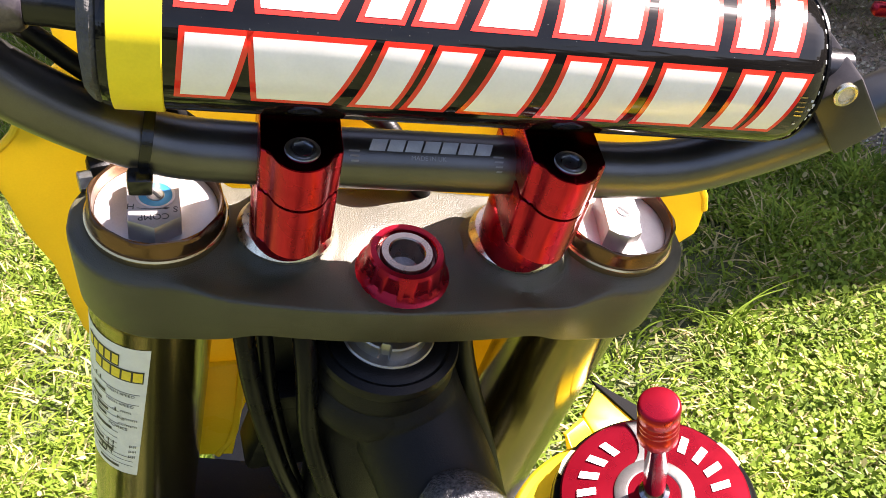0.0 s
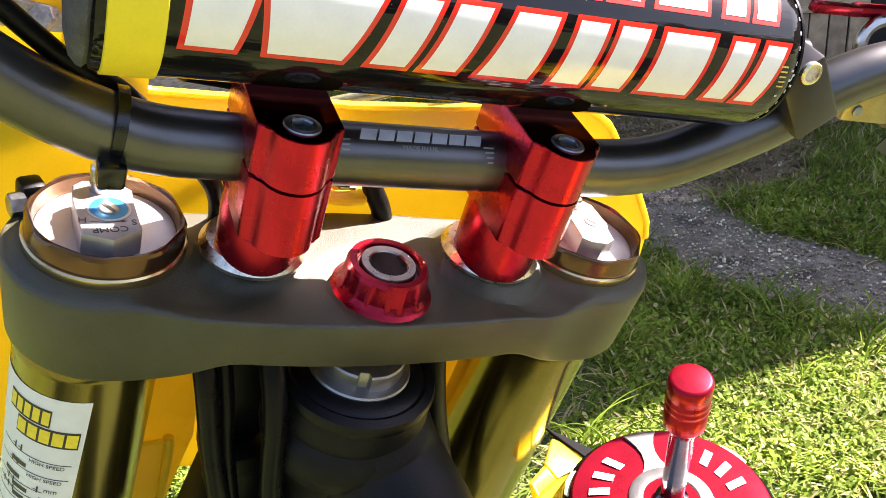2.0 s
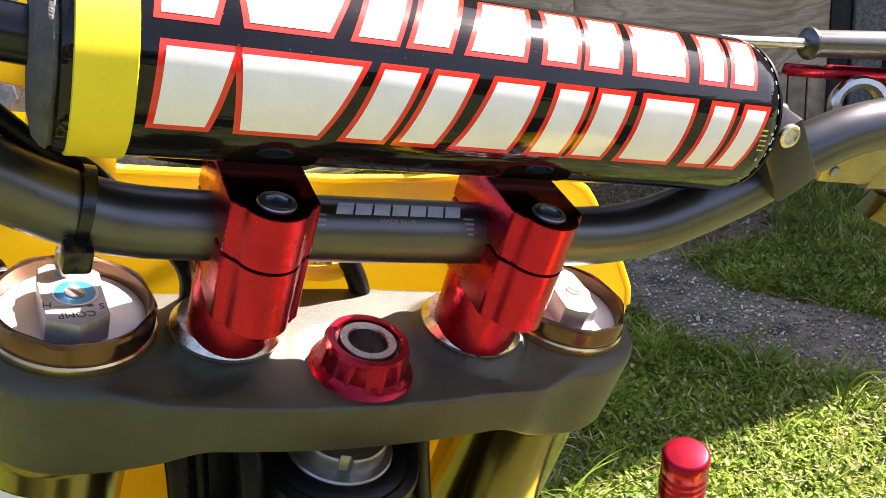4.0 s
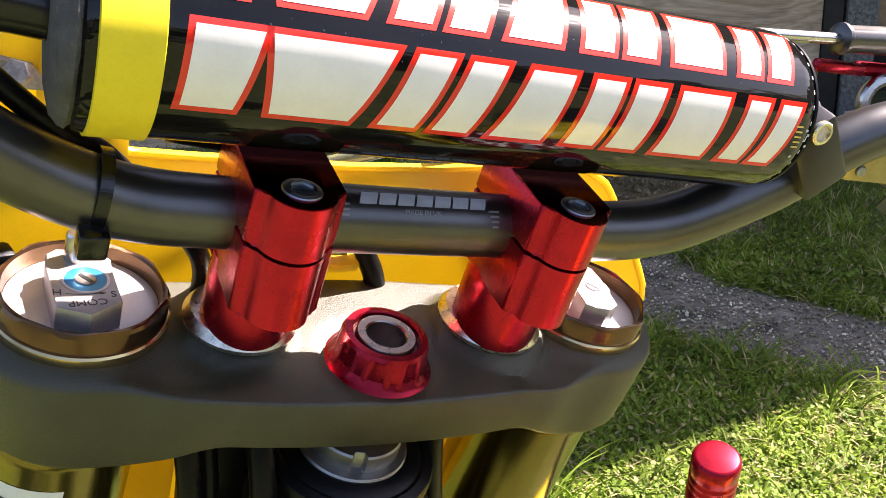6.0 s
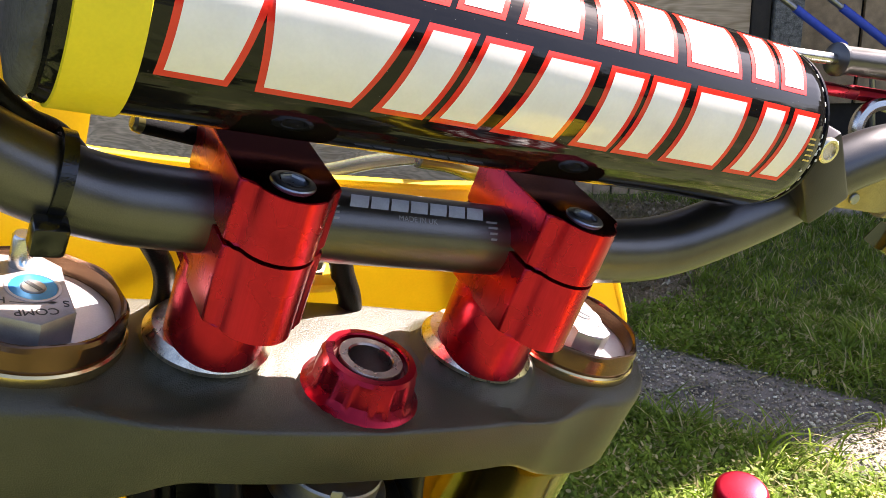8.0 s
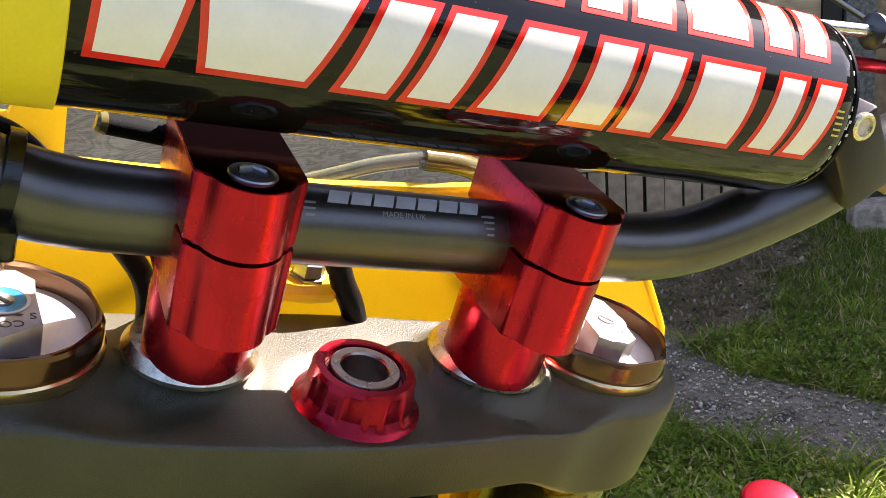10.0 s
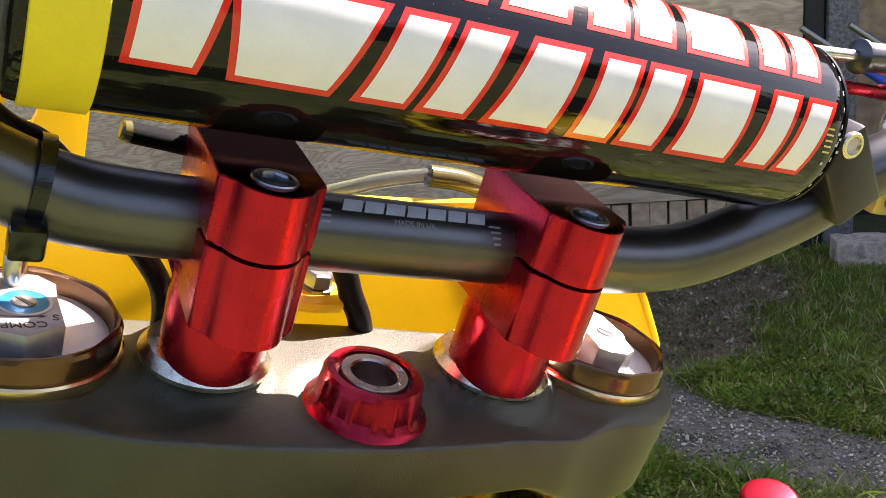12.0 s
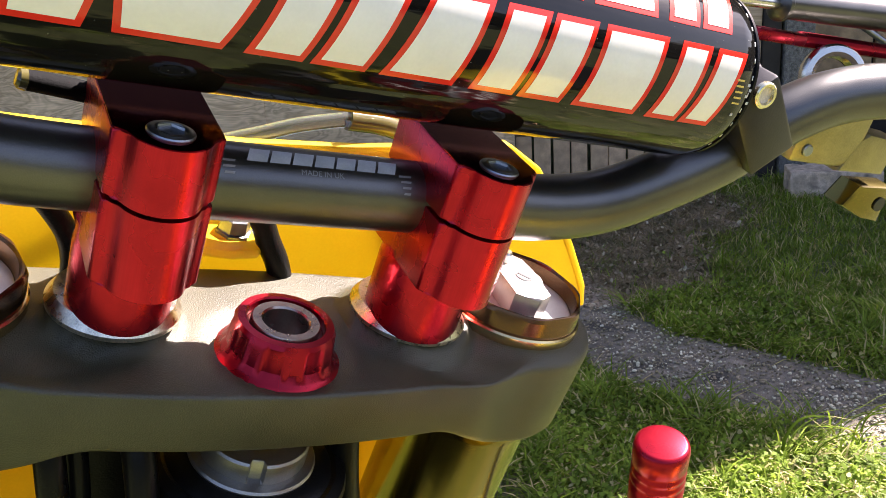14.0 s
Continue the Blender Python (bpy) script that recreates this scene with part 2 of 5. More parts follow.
def leaf_material(name, a, b, straw, share, thin=0.45):
    m = bpy.data.materials.new(name)
    m.use_nodes = True
    nodes, link = m.node_tree.nodes, m.node_tree.links.new
    p = nodes["Principled BSDF"]
    g = nodes.new("ShaderNodeNewGeometry")
    r = nodes.new("ShaderNodeValToRGB")
    r.color_ramp.elements[0].position, r.color_ramp.elements[0].color = 0.0, (*a, 1)
    r.color_ramp.elements[1].position, r.color_ramp.elements[1].color = 1.0 - share, (*b, 1)
    e = r.color_ramp.elements.new(min(0.999, 1.0 - share + 0.02))
    e.color = (*straw, 1)
    link(g.outputs["Random Per Island"], r.inputs[0])
    n = nodes.new("ShaderNodeTexNoise")
    n.inputs["Scale"].default_value, n.inputs["Detail"].default_value = 9.0, 4.0
    link(nodes.new("ShaderNodeTexCoord").outputs["Object"], n.inputs["Vector"])
    x = nodes.new("ShaderNodeMix")
    x.data_type, x.blend_type = "RGBA", "MULTIPLY"
    x.inputs[0].default_value = 0.8
    link(r.outputs[0], x.inputs[6])
    q = nodes.new("ShaderNodeValToRGB")
    q.color_ramp.elements[0].position, q.color_ramp.elements[0].color = 0.36, (0.62, 0.68, 0.5, 1)
    q.color_ramp.elements[1].position, q.color_ramp.elements[1].color = 0.62, (1.2, 1.18, 1.0, 1)
    link(n.outputs["Fac"], q.inputs[0])
    link(q.outputs[0], x.inputs[7])
    link(x.outputs[2], p.inputs["Base Color"])
    p.inputs["Roughness"].default_value, p.inputs["Specular IOR Level"].default_value = 0.6, 0.25
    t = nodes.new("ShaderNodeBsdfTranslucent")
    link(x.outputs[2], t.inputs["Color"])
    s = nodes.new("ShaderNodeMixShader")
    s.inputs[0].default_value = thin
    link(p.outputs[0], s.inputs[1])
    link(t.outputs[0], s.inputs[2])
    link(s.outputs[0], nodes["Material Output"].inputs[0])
    return m


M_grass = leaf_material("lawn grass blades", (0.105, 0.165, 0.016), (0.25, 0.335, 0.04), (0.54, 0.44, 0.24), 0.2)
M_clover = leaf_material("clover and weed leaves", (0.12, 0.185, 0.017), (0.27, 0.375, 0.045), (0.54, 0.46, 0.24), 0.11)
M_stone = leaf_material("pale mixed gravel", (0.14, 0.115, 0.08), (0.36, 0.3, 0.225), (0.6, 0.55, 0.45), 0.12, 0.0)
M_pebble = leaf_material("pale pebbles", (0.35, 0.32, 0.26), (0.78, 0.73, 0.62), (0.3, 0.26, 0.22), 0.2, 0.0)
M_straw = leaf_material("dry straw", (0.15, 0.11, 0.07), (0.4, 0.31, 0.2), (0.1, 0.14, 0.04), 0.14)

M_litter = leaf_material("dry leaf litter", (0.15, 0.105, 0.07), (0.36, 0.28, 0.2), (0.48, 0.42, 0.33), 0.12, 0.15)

# ---- building blocks; all sizes of the bike in millimetres ----
MM = 0.001


def mm(*p):
    return Vector(p) * MM


def finish(name, bm, mat, smooth=35):
    bmesh.ops.recalc_face_normals(bm, faces=bm.faces)
    me = bpy.data.meshes.new(name)
    bm.to_mesh(me)
    bm.free()
    me.materials.append(mat)
    if smooth:
        me.shade_smooth()
        me.set_sharp_from_angle(angle=radians(smooth))
    return me


def part(name, bm, mat, parent, label="", smooth=35):
    """One mesh under a thing or under a part."""
    ob = new(name, finish(name, bm, mat, smooth))
    ob.parent = parent
    return tagged(ob, label)


def ring_faces(bm, a, b):
    n = len(a)
    for i in range(n):
        bm.faces.new((a[i], a[(i + 1) % n], b[(i + 1) % n], b[i]))


def turned(profile, seg=48, at=None, wave=None, bm=None, close=True):
    """A turned solid round z from (radius, z) in mm; wave(angle, k) scales the radius of profile row k."""
    bm = bm or bmesh.new()
    at = at or Matrix.Identity(4)
    rows = []
    for k, (r, z) in enumerate(profile):
        row = []
        for i in range(seg):
            a = 2 * math.pi * i / seg
            q = r * (wave(a, k) if wave else 1.0)
            row.append(bm.verts.new(at @ mm(q * math.cos(a), q * math.sin(a), z)))
        rows.append(row)
    for a, b in zip(rows, rows[1:]):
        ring_faces(bm, a, b)
    if close:
        bm.faces.new(rows[0])
        bm.faces.new(rows[-1])
    return bm


def glide(points, steps=8):
    """A smooth line through points (Catmull-Rom)."""
    p = [Vector(q) for q in points]
    p = [2 * p[0] - p[1], *p, 2 * p[-1] - p[-2]]
    out = []
    for a, b, c, d in zip(p, p[1:], p[2:], p[3:]):
        for i in range(steps):
            t = i / steps
            out.append(0.5 * (2 * b + (c - a) * t + (2 * a - 5 * b + 4 * c - d) * t * t + (3 * b - a - 3 * c + d) * t ** 3))
    return [*out, p[-2]]


def swept(points, radius, seg=20, bm=None, flat=1.0):
    """A tube along points in mm; radius is a number or one a point; flat squeezes the section."""
    bm = bm or bmesh.new()
    p = [Vector(q) for q in points]
    radii = radius if hasattr(radius, "__len__") else [radius] * len(p)
    up, rows = Vector((0.13, 0.21, 0.97)), []
    for i, q in enumerate(p):
        along = (p[min(i + 1, len(p) - 1)] - p[max(i - 1, 0)]).normalized()
        side = along.cross(up).normalized()
        up = side.cross(along).normalized()
        rows.append([bm.verts.new((q + radii[i] * (math.cos(a) * side + flat * math.sin(a) * up)) * MM) for a in [2 * math.pi * k / seg for k in range(seg)]])
    for a, b in zip(rows, rows[1:]):
        ring_faces(bm, a, b)
    bm.faces.new(rows[0])
    bm.faces.new(rows[-1])
    return bm


def prism(outline, z0, z1, bevel=0.0, at=None, bm=None, segments=2):
    """An upright prism on an outline of (x, y) in mm with rounded rims."""
    bm = bm or bmesh.new()
    at = at or Matrix.Identity(4)
    low = [bm.verts.new(at @ mm(x, y, z0)) for x, y in outline]
    top = [bm.verts.new(at @ mm(x, y, z1)) for x, y in outline]
    ring_faces(bm, low, top)
    a, b = bm.faces.new(low), bm.faces.new(top)
    if bevel:
        rim = list({e for f in (a, b) for e in f.edges})
        bmesh.ops.bevel(bm, geom=rim, offset=bevel * MM, segments=segments, affect="EDGES", profile=0.5)
    return bm


def block(size, at=None, bevel=1.0, bm=None):
    x, y, z = (s / 2 for s in size)
    out = bmesh.new()
    made = bmesh.ops.create_cube(out, size=1.0)["verts"]
    bmesh.ops.scale(out, vec=(2 * x * MM, 2 * y * MM, 2 * z * MM), verts=made)
    if bevel:
        bmesh.ops.bevel(out, geom=list(out.edges), offset=bevel * MM, segments=2, affect="EDGES", profile=0.5)
    if at:
        bmesh.ops.transform(out, matrix=at, verts=out.verts)
    if bm:
        me = bpy.data.meshes.new("piece")
        out.to_mesh(me)
        out.free()
        bm.from_mesh(me)
        bpy.data.meshes.remove(me)
        return bm
    return out


def place(x, y, z, rx=0, ry=0, rz=0):
    return pose(x * MM, y * MM, z * MM, rx, ry, rz)


def arc(cx, cy, r, a0, a1, n):
    return [(cx + r * math.cos(radians(a0 + (a1 - a0) * i / n)), cy + r * math.sin(radians(a0 + (a1 - a0) * i / n))) for i in range(n + 1)]


def aimed(at, axis, roll=0):
    """The pose with its z along axis, at a place in mm."""
    return Matrix.Translation(mm(*at)) @ Vector(axis).to_track_quat("Z", "Y").to_matrix().to_4x4() @ pose(0, 0, 0, 0, 0, roll)


def lettering(text, height, at, name, mat, parent, thick=0.05, squeeze=1.0):
    """Plain built-in letters, height in mm, lying in the xy plane of at."""
    curve = bpy.data.curves.new(name, "FONT")
    curve.body, curve.size, curve.extrude = text, height * MM * 1.38, thick * MM
    curve.align_x, curve.align_y = "CENTER", "CENTER"
    ob = bpy.data.objects.new(name, curve)
    me = bpy.data.meshes.new_from_object(ob)
    bpy.data.objects.remove(ob)
    bpy.data.curves.remove(curve)
    me.transform(at @ Matrix.Diagonal((squeeze, 1, 1, 1)))
    me.materials.clear()
    me.materials.append(mat)
    out = new(name, me)
    out.parent = parent
    return out


# ---- the motorcycle ----
bike = new("motorcycle")
bike.matrix_world = BIKE
tagged(bike, "yellow motocross motorcycle with red clamps and graphite handlebar, parked on grass", "motorcycle")

# Handlebar and crossbar
BY, BZ, BR = 9.2, 47.6, 11.3
right_side = [(60, BY, BZ), (80, BY, BZ), (98, BY, 49.7), (112, BY, 53.7), (126, BY, 60.2), (140, BY, 67.8), (152, BY, 75.2), (163, 8.7, 84.2), (175, 7.4, 94.8), (190, 5, 104.5), (210, 1, 111.7), (240, -6.2, 117.1), (290, -19.6, 119.1), (380, -46, 121)]
left_rise = [(104, BY, 49.0), (124, BY, 54.6), (144, BY, 64.5), (161, BY, 76), (178, BY, 91.5), (194, BY - 1, 105), (214, BY - 4, 115), (240, BY - 10, 119), (300, BY - 28, 121), (380, BY - 56, 122)]
left_side = [(16 - x, y, z) for x, y, z in reversed(right_side[:2] + left_rise)]
bar_line = glide([*left_side, (-30, BY, BZ), (0, BY, BZ), (40, BY, BZ), *right_side], 6)
handlebar = part("handlebar", swept(bar_line, [BR - 0.9 * min(1.0, max(0.0, (p[0] - 150) / 40)) for p in bar_line], 32), M_bar, bike, "graphite grey anodised aluminium handlebar tube")
crossbar = part("crossbar", swept([(-150, 9.4, 106), (-124, 9.4, 105.4), (-100, 9.4, 103), (0, 9.4, 103), (150, 9.4, 103)], 8.0, 24), M_rodblack, bike, "thin black crossbar through the pad")

# Bar pad
PY, PZ, PR = 9.4, 103.0, 28.5


def pad_at(x, angle, lift=0.0):
    a = radians(angle)
    return mm(x, PY - (PR + lift) * math.cos(a), PZ + (PR + lift) * math.sin(a))


def along_x(y, z):
    return place(0, y, z) @ pose(0, 0, 0, 0, 90, 0)


PAD = along_x(PY, PZ)
bar_pad = part("bar_pad", turned([(0.5, -110), (26, -110), (28.0, -109), (PR, -107), (PR, 118), (27.8, 122), (26.3, 125.3), (24, 127.3), (18, 128.5), (0.5, 128.5)], 72, PAD), M_vinyl, bike, "round glossy black vinyl bar pad")
part("end_foam", turned([(8, -115.6), (19, -115.4), (25.0, -114.0), (27.0, -112.0), (27.4, -110.8), (26.4, -109.5)], 72, PAD, lambda a, k: 1.0 + 0.012 * math.sin(5 * a + k) + 0.008 * math.sin(13 * a + 2 * k)), M_foam, bar_pad, "grey foam end of the pad")
part("yellow_band", turned([(PR + 0.1, -106.4), (PR + 0.9, -106.1), (PR + 0.9, -91.4), (PR + 0.1, -91.1)], 72, PAD, close=False), M_band, bar_pad, "yellow band round the pad")
part("piping", turned([(26.4, 124.2), (27.3, 124.6), (27.3, 125.6), (26.0, 126.0)], 72, PAD, close=False), M_gloss, bar_pad)
thread = bmesh.new()
for i in range(64):
    if i % 2:
        a = 2 * math.pi * i / 64
        block((1.5, 0.34, 0.34), PAD @ pose(0, 0, 0, 0, 0, math.degrees(a)) @ place(26.9, 0, 123.9) @ pose(0, 0, 0, 0, 0, 90), 0.1, thread)
part("stitching", thread, M_white, bar_pad, "white stitching round the pad's end")


def slab(quads, grow, lift, span=(-16.0, 27.5)):
    """Printed shape on the pad: trapeziums (v0, left0, right0, v1, left1, right1), v up the pad from 0 to 1, x in mm."""
    bm, high = bmesh.new(), span[1] - span[0]
    for v0, l0, r0, v1, l1, r1 in quads:
        d = grow / (PR * radians(high))
        rows, n = [], 8
        for k in range(n + 1):
            f = k / n
            v = (v0 - d) + (v1 - v0 + 2 * d) * f
            g = (v - v0) / (v1 - v0)
            left, right = l0 + (l1 - l0) * g - grow * 1.05, r0 + (r1 - r0) * g + grow * 1.05
            rows.append([bm.verts.new(pad_at(x, span[0] + high * v, lift)) for x in (left, (left + right) / 2, right)])
        for a, b in zip(rows, rows[1:]):
            for i in range(2):
                bm.faces.new((a[i], a[i + 1], b[i + 1], b[i]))
    return bm


def mark(low, high, span, parent):
    """A slanted white trapezium with a red rim; low and high are its (left, right) edges at the bottom and the top."""
    inner = [(0, low[0] + 1.0, low[1] - 1.0, 1, high[0] + 1.0, high[1] - 1.0)]
    part("logo_mark", slab(inner, 1.5, 0.12, span), M_outline, parent, smooth=60)
    part("logo_fill", slab(inner, -0.2, 0.24, span), M_white, parent, smooth=60)


for span in ((-16.0, 27.5), (43.5, 84.0)):
    for low, high in (((-87.5, -72), (-86, -66.5)), ((-65, -41), (-67, -31)), ((-35, -21.5), (-27, -13.5)), ((-18.5, -5), (-10.5, 3)), ((0, 20), (9, 26)), ((26, 39), (31, 44)), ((41.5, 55), (46.5, 60)), ((60, 82), (64, 86)), ((87.5, 98.5), (92.5, 103.5)), ((101, 112), (107, 118))):
        mark(low, high, span, bar_pad)
for i in range(5):
    part("print_bar", slab([(0, 116.9 - 0.2 * i, 120.0 - 0.2 * i, 1, 116.9 - 0.2 * i, 120.0 - 0.2 * i)], 0, 0.14, (-1 + 3.6 * i, 0.2 + 3.6 * i)), M_gold, bar_pad, smooth=60)
for x, a in ((121.2, 4), (122.0, 8), (121.0, 11), (122.6, 0), (118.6, -9)):
    part("print_bar", slab([(0, x, x + 1.0, 1, x, x + 1.0)], 0, 0.14, (a, a + 1.8)), M_greylogo, bar_pad, smooth=60)


# Crossbar brackets with rivets
def bracket(sign):
    if sign > 0:
        b = part("crossbar_bracket", block((19.4, 31, 33), place(150.9, 9.2, 92.8, 0, -44, 0), 1.6), M_bracket, bike, "black bracket clamping the crossbar to the bar")
    else:
        shape = swept([(-210, 9.4, 106), (-170, 9.4, 106), (-152, 9.4, 106), (-142, 9.4, 106), (-136, 9.4, 105.8), (-133, 9.4, 105.7), (-131.6, 9.4, 105.7)], [24, 17, 13.4, 11.4, 10.6, 10.2, 9.0], 36)
        swept([(-160, 8.6, 111.5), (-146, 8.6, 113.2), (-136, 8.6, 113.6), (-129, 8.6, 112.8), (-124.5, 8.6, 112.0)], [9, 6.4, 4.6, 3.2, 1.6], 20, shape)
        b = part("crossbar_bracket", shape, M_casting, bike, "purple-grey cast bracket on the crossbar")
    if sign < 0:
        return b
    face = aimed((143.0, -6.4, 103.8), (0, -1, 0.1))
    part("rivet", turned([(4.6, -0.5), (4.6, 1.0), (4.1, 1.5), (3.2, 1.4), (2.7, 0.3), (0.2, 0.2)], 32, face), M_brass, b, "brass-coloured rivet")
    part("rivet_hollow", turned([(2.8, 0.45), (0.2, 0.4)], 24, face), M_galvanised, b, "dull hollow of the rivet")
    return b


bracket(1)
bracket(-1)

# Bar clamps
def clamp_outline(half=14.0, near=-11.0, bolt=-12.4, boss=10.4):
    shoulder = [(half, near), (half - 0.25, near - 1.0), (half - 0.9, near - 1.7), (half - 1.9, near - 2.2), (half - 2.9, near - 2.9), (half - 3.6, near - 3.9)]
    near_side = [(-x, y) for x, y in shoulder] + arc(0, bolt, boss, 201, 339, 28) + shoulder[::-1]
    far_side = [(-x, 2 * BY - y) for x, y in near_side]
    return near_side + far_side


def bar_clamp(x):
    at = place(x, 0, 0)
    body = part("bar_clamp", prism(clamp_outline(), 26.6, 50.2, 0.5, at), M_red, bike, "red anodised aluminium handlebar clamp")
    broad = 16.6 if x > 0 else 14.9
    part("pedestal", turned([(broad, 1.5), (broad, 24), (broad - 0.4, 26.4), (14.5, 31)], 56, at @ place(*((1.4, 11.0, 0) if x > 0 else (0, 12.2, 0)))), M_red, body)
    part("upper_cap", prism(clamp_outline(), 51.4, 69.2, 0.7, at), M_red, body)
    part("cap_face", prism([(px * 0.97, BY + (py - BY) * 0.985) for px, py in clamp_outline()], 69.0, 69.34, 0, at), M_redtop, body, "smooth polished top face, darkened for the pad's reflection")
    wide = 20.6 if x > 0 else 19.6
    part("base_washer", turned([(wide - 0.2, 0.3), (wide, 1.8), (wide - 2.2, 5.0), (12.6, 5.2)], 56, at @ place(2.4 if x > 0 else 0, 15.2 if x > 0 else 16.6, 0)), M_washer, body, "bright silver cone washer")
    for y in (-12.4, 2 * BY + 12.4):
        part("clamp_bolt", turned([(6.0, 68.8), (6.05, 69.6), (5.8, 70.0), (5.2, 70.05), (4.9, 70.25), (4.3, 70.4), (3.9, 70.35), (3.6, 69.6)], 36, at @ place(0, y * 0.96, 0), close=False), M_zinc, body, "zinc-plated button-head bolt")
        part("socket", turned([(4.0, 70.35), (3.7, 70.25), (3.5, 69.55), (0.2, 69.5)], 6, at @ place(0, y * 0.96, 0, 0, 0, 20), close=False), M_zinc, body, "hexagon socket")
    return body


bar_clamp(-47.5)
bar_clamp(47.5)

# Upper triple clamp
FX, FY = 97.8, 24.0
TX = [-132.4 * math.cos(math.pi * i / 150) for i in range(151)]


def blend(e0, e1, v):
    t = min(1.0, max(0.0, (v - e0) / (e1 - e0)))
    return t * t * (3 - 2 * t)


def triple_edges(x):
    ax = abs(x)
    r = math.sqrt(max(0.0, 34.6 ** 2 - (ax - FX) ** 2)) if ax > FX - 34.6 else 0.0
    web = -23.5 + 0.00115 * ax * ax
    far = 46.0 + 1.5 * math.cos(x / 22.0)
    if ax >= FX:
        return FY - r, FY + r
    k = blend(FX - 30, FX, ax)
    return web * (1 - k) + (FY - 34.6) * k if r else web, max(far, FY + r) if r else far


def triple_top(x, y):
    ax = abs(x)
    h = -4.2 - 2.8 * (1 - blend(5, 15, math.hypot((ax - 66) * 0.55, y + (2 if x < 0 else 9))))
    h += 1.6 * (1 - blend(28, 33, math.hypot(ax - FX, y - FY)))
    h += 4.6 * (1 - (blend(21, 24, math.hypot(x - 51, y - 15)) if x > 0 else blend(16.6, 19.2, math.hypot(x + 47.5, y - 16.6))))
    h -= 1.6 * (1 - blend(19, 24, math.hypot(ax, y)))
    return h


def triple_low(x):
    ax = abs(x)
    return -25.4 - 15.0 * blend(54, 94, ax)


def triple_clamp():
    bm, cols = bmesh.new(), []
    for x in TX:
        near, far = triple_edges(x)
        n, col = 30, []
        for k in range(n + 1):
            f = 0.5 - 0.5 * math.cos(math.pi * k / n)
            y = near + (far - near) * f
            edge = min(y - near, far - y, (132.4 - abs(x)) * 1.4)
            soft = 1.3 + 2.4 * blend(70, 95, abs(x))
            drop = soft * (1 - math.sqrt(max(0.0, 1 - (1 - min(1.0, edge / soft)) ** 2)))
            col.append(bm.verts.new(mm(x, y, triple_top(x, y) - drop)))
        low = triple_low(x)
        under = [bm.verts.new(mm(x * 0.985, near * 0.97 + FY * 0.03 - 1.0 * (1 - blend(60, 95, abs(x))), low + 2)), bm.verts.new(mm(x * 0.98, near + 2, low)), bm.verts.new(mm(x * 0.98, far - 2, low)), bm.verts.new(mm(x * 0.985, far, low + 2))]
        cols.append((col, under))
    for (a, u), (b, v) in zip(cols, cols[1:]):
        for i in range(len(a) - 1):
            bm.faces.new((a[i], a[i + 1], b[i + 1], b[i]))
        for p, q, r, s in ((a[0], b[0], v[0], u[0]), (u[0], v[0], v[1], u[1]), (u[1], v[1], v[2], u[2]), (u[2], v[2], v[3], u[3]), (u[3], v[3], b[-1], a[-1])):
            bm.faces.new((p, q, r, s))
    for col, under in (cols[0], cols[-1]):
        bm.faces.new([*col, *reversed(under)])
    bmesh.ops.remove_doubles(bm, verts=bm.verts, dist=1e-6)
    return bm


triple = part("upper_triple_clamp", triple_clamp(), M_triple, bike, "bead-blasted dark grey upper triple clamp", 50)

# Stem nut: a flanged nut with eight wrench notches cut down to the flange
def notched(a, k):
    if k not in (5, 6, 7):
        return 1.0
    off = abs((a + radians(116) + math.pi / 8) % (math.pi / 4) - math.pi / 8)
    lobe = 0.985 + 0.015 * math.cos(8 * off)
    return lobe - (0.05, 0.055, 0.0)[k - 5] * (1 - blend(0.11, 0.23, off))


stem_nut = part("stem_nut", turned([(19.0, -7.6), (19.7, -6.9), (19.7, -5.7), (18.7, -5.1), (17.9, -4.2), (17.2, -2.2), (16.5, 4.2), (15.8, 5.6), (14.9, 6.9), (12.6, 7.1), (12.2, 6.6), (12.0, 1.0)], 192, wave=notched, close=False), M_redgloss, bike, "notched red anodised steering stem nut with a flange", 24)
part("inner_ring", turned([(11.9, 3.6), (10.9, 3.8), (10.8, 6.2), (10.4, 6.8), (7.7, 6.8), (7.2, 6.2), (7.0, 2.0), (6.6, -1), (6.3, -9)], 48, close=False), M_innerring, stem_nut, "grey-brown steel washer ring")
part("bore", turned([(6.9, -3.4), (5.6, -4.8), (2.4, -5.6), (0.3, -5.6)], 40, close=False), M_galvanised, stem_nut, "rusty hollow stem bore")

# Forks; below the clamp the legs are sheared left to fit the camera's view
LEAN = 0.05


def leant(bm, top=-12.0):
    for v in bm.verts:
        v.co.x += LEAN * min(0.0, v.co.z - top * MM)
    return bm


